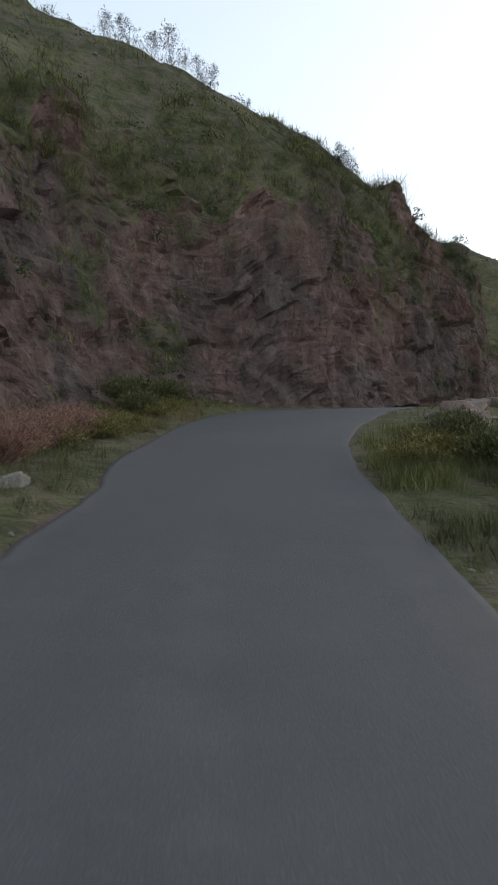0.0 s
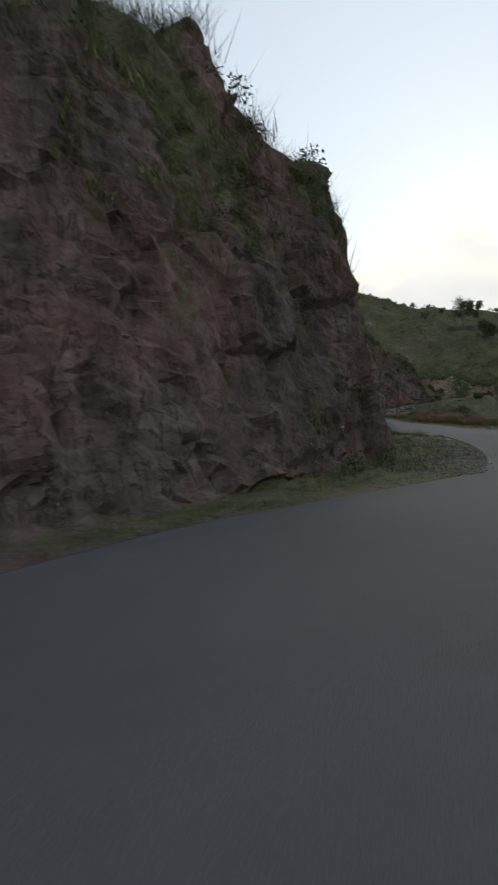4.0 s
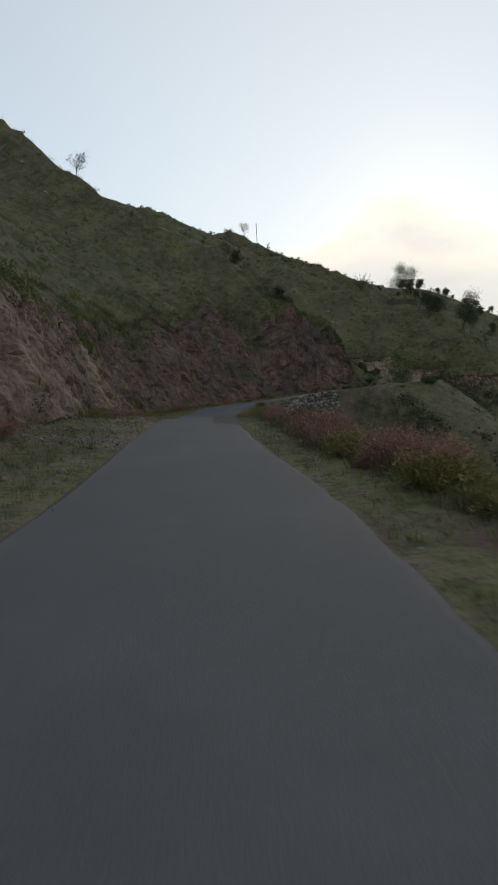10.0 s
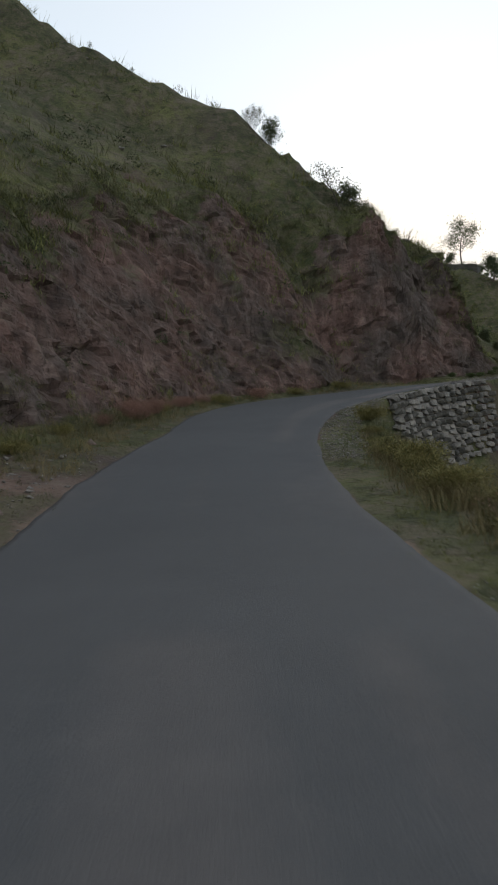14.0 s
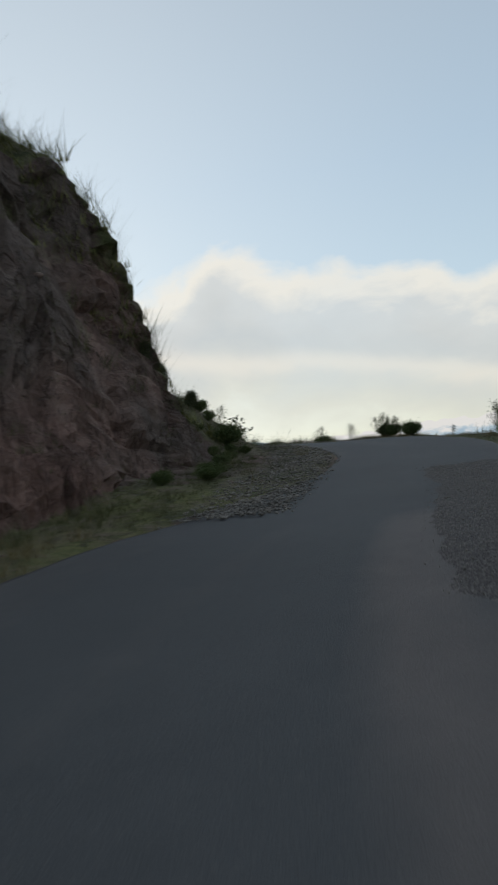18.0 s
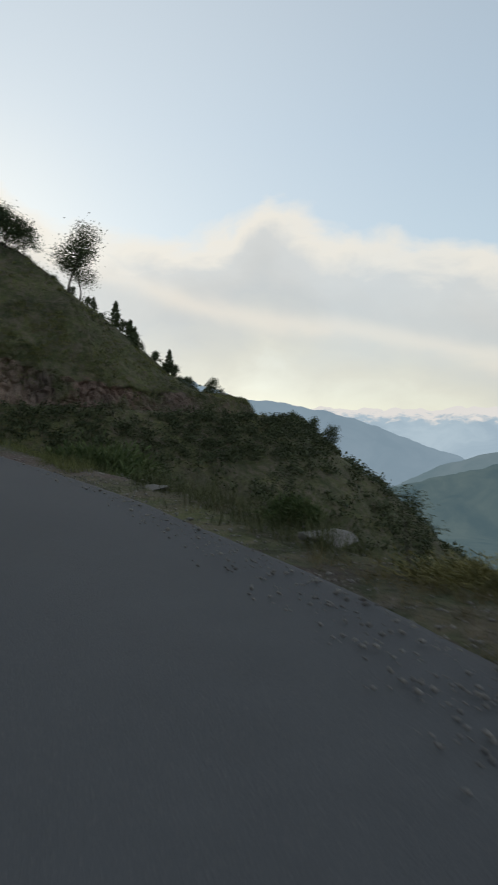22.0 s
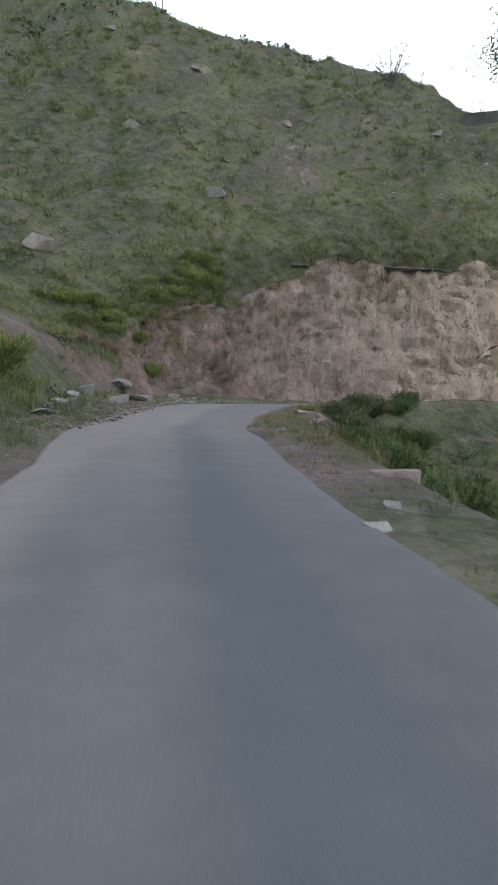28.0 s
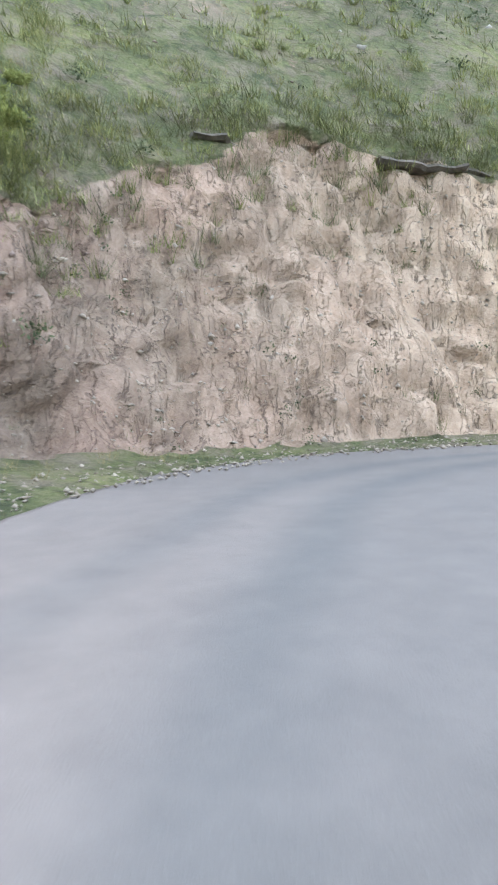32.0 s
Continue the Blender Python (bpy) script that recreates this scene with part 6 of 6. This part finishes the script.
# ---- green clumps, rocks and shrubs round the cut ----
CLUMP = feathery("bush", 44, 0.85, 0.95, 6200, LUSH, "bright green rounded bush on the slope above the cut", "green bushes by the cut", 0.20, 0.11)
stand(CLUMP, on_hill(97.3, 184.1) - Vector((0, 0, 0.25)), 0.9, 0.4)
rng = random.Random(29)
for n in range(40):
    f, side = rng.random(), rng.gauss(0, 0.8)
    x, y = (93.6 + 5.4 * f + 0.5 * side, 180.6 + 3.4 * f + side) if n < 20 else (89.0 + 3.4 * f + side, 177.6 + 3.4 * rng.random())
    k = rng.uniform(0.4, 0.85)
    ob = again(CLUMP, on_hill(x, y) - Vector((0, 0, 0.15)), k, n * 2.1)
    ob.scale = (k * rng.uniform(0.9, 1.3), k * rng.uniform(0.9, 1.3), k * rng.uniform(0.8, 1.2))
for n in range(18):
    again(CLUMP, spot(rng.uniform(182, 192), -rng.uniform(6.2, 9.5)) - Vector((0, 0, 0.1)), rng.uniform(0.7, 1.25), n * 1.7)
Q = np.array([on_hill(93.4 + 6.0 * f + a, 180.4 + 3.6 * f + b) for f, a, b in zip(RNG.random(260), RNG.normal(0, 0.9, 260), RNG.normal(0, 1.0, 260))])
V, F = blades(Q, RNG.uniform(0.18, 0.45, len(Q)), 60, 1.2, 0.026, 1.2)
stuff("hanging_grass", V, F, HUMMOCK, "bright green grass hanging over the edge of the cut", "grass")
Q = np.array([spot(a, -b) for a, b in zip(RNG.uniform(176, 193, 700), RNG.uniform(5.4, 10.5, 700))])
V, F = blades(Q, RNG.uniform(0.18, 0.42, len(Q)), 50, 1.2, 0.026, 1.2)
stuff("bank_grass", V, F, LUSH, "thick green grass on the bank before the cut", "grass")
for x, y, k in ((90.8, 176.2, 0.8), (91.4, 176.6, 0.7), (89.6, 175.4, 0.7)):
    again(RED, on_hill(x, y), k, x)
for x, y, size, kind, turn in ((91.2, 174.9, 1.4, 1, 0.6), (90.2, 169.4, 1.1, 0, 1.9), (90.9, 170.6, 1.3, 5, 0.3), (93.6, 172.2, 1.1, 1, 2.6), (91.9, 172.6, 0.9, 4, 1.1), (88.4, 169.5, 0.8, 1, 0.2), (89.2, 171.2, 1.0, 0, 2.2), (87.0, 163.6, 0.9, 5, 0.9), (95.4, 176.6, 0.6, 1, 1.7)):
    boulder(on_hill(x, y), size, kind, turn, "fallen rock at the foot of the slope beside the road", group="fallen rocks")
boulder(on_hill(91.0, 153.1) - Vector((0, 0, 0.16)), 1.0, 4, 0.9, "flat pinkish rock slab on the road's outer edge")
boulder(on_hill(89.1, 150.6), 0.32, 2, 2.2, "small pale stone at the road's outer edge")
boulder(on_hill(98.4, 167.4), 1.5, 4, 2.2, "broken pinkish rock on the road's outer edge")
boulder(on_hill(99.6, 168.4), 1.3, 1, 0.9, "grey rock outcrop on the road's outer edge")
boulder(on_hill(96.0, 163.9), 0.8, 4, 0.4, "pale flat rock below the outer verge")
for x, y, k in ((103.0, 170.5, 0.9), (102.0, 168.6, 0.9), (104.5, 171.5, 0.9), (101.3, 167.0, 0.8), (103.4, 169.0, 1.0)):
    again(SHADY, on_hill(x, y) - Vector((0, 0, 0.2)), k, x * 1.7)
P, S_, O_ = ribbon_points(30000, lambda s, o, a, c: (s > 196) & (s < 222) & (o < -5.2) & (a > 0.8), RNG)
Q, _, _ = ribbon_points(200000, lambda s, o, a, c: (s > 197) & (s < 222) & (o < -5.0) & (a > 0.6) & (c < 0.5), RNG)
pebbles("cut_rubble", Q, RNG.gamma(1.3, 0.035, len(Q)) + 0.025, TAN_ROCK, "broken tan stones standing out of the cut", "rubble")
q = along(BANK, S_, 1) + along(BANK, S_, 2) / along(BANK, S_, 3)
k = (np.abs(-O_ - q) < 0.9) & (RNG.random(len(P)) < 0.6)
V, F = blades(P[k], RNG.uniform(0.3, 0.7, k.sum()), 30, 0.45, 0.018, 1.1)
stuff("brow_tufts", V, F, FRESH, "green grass tufts hanging over the brow of the cut", "grass")
k = patchy(P, 0.7, 91) > 0.26
scrub(P[k], RNG.uniform(0.10, 0.30, k.sum()), 26, OLIVE, "cut_tufts", "small dark plants clinging to the tan cut", 0.22)

for ds, o, k in ((64.2, 3.2, 1.0), (65.2, 3.4, 1.1), (66.5, 3.4, 1.2), (67.4, 3.6, 1.1), (69.4, 3.4, 1.1), (71.5, 3.3, 1.3), (72.2, 3.5, 1.2), (73.0, 3.2, 1.2), (72.6, 3.9, 1.1), (74.0, 3.4, 1.0), (79.4, 3.3, 1.0), (80.4, 3.4, 1.0), (78.4, 3.6, 0.9), (8.6, -3.4, 1.1), (9.2, -3.9, 1.2), (10.0, -3.6, 1.1), (10.8, -4.2, 1.2), (11.6, -4.3, 1.1), (8.0, -4.2, 1.1), (12.4, -5.3, 0.9), (13.9, -5.4, 0.9), (111.5, -4.7, 0.8), (113.2, -4.9, 0.9), (114.5, -5.1, 0.9), (115.5, -5.3, 0.9), (117.4, -5.6, 0.8)):
    again(rng.choice((RED, RED2)), spot(ds, o), k, ds * 3.1)
for ds, o, k in ((178.5, 4.4, 0.9), (180, 4.1, 0.9), (181.4, 4.3, 1.0), (182.6, 3.9, 0.9), (184, 4.1, 1.0), (185.4, 3.8, 0.9), (186.8, 3.9, 1.0), (188.2, 3.7, 0.9), (189.6, 3.6, 0.9), (181, 5.4, 1.3), (183, 5.2, 1.3), (185, 5.2, 1.4), (187, 4.8, 1.3), (189, 4.6, 1.2), (184, 6.2, 1.5), (188, 5.8, 1.5)):
    again(SHADY, spot(ds, o), k, ds * 1.9)
P, S_, O_ = ribbon_points(50000, lambda s, o, a, c: (s > 80) & (s < 137) & (o > 5.2), RNG)
k = RNG.random(len(P)) < 0.55
scrub(P[k], np.where(S_[k] < 130, 1.0, 0.75) * RNG.uniform(0.5, 1.2, k.sum()), 44, OLIVE, "gully_scrub", "dense dark bushes on the slope below the stone wall", 0.24)

# ---- rock slabs over the tan cut ----
def slab(a, b, deep, thick, seed, label):
    """A thin broken layer of rock that juts from the slope between two places."""
    rng = random.Random(seed)
    a, b = Vector(a), Vector(b)
    d = (b - a).normalized()
    n = Vector((d.y, -d.x, 0)).normalized()
    bm = bmesh.new()
    k = max(6, int((b - a).length / 0.28))
    rows = []
    for i in range(k + 1):
        p = a.lerp(b, i / k)
        out = (0.25 + 0.55 * noise.noise(Vector((i * 0.45, seed, 0))) + rng.uniform(-0.12, 0.12)) * math.sin(math.pi * min(1, max(0.08, i / k * 1.3)))
        z = 0.10 * noise.noise(Vector((i * 0.3, seed, 7)))
        t = thick * (0.8 + 0.5 * noise.noise(Vector((i * 0.7, seed, 3))))
        rows.append([bm.verts.new(p + q) for q in (n * -deep + Vector((0, 0, z + t * 0.6)), n * out + Vector((0, 0, z + t * 0.5)), n * (out + 0.06) + Vector((0, 0, z)),
                                                   n * (out - 0.1) + Vector((0, 0, z - t * 0.5)), n * -deep + Vector((0, 0, z - t * 0.6)))])
    for r, s in zip(rows[:-1], rows[1:]):
        for j in range(4):
            bm.faces.new((r[j], s[j], s[j + 1], r[j + 1]))
    bm.faces.new(rows[0])
    bm.faces.new(rows[-1][::-1])
    me = bpy.data.meshes.new("rock_slab")
    bm.to_mesh(me)
    bm.free()
    me.materials.append(LEDGE)
    return tagged(new("rock_slab", me), label, "rock")


slab((110.4, 182.6, 26.1), (118.6, 179.8, 25.6), 1.6, 0.24, 5, "dark overhanging rock layer above the tan cut")
slab((103.9, 183.6, 25.8), (105.9, 183.4, 25.7), 1.2, 0.18, 9, "small dark rock ledge above the tan cut")
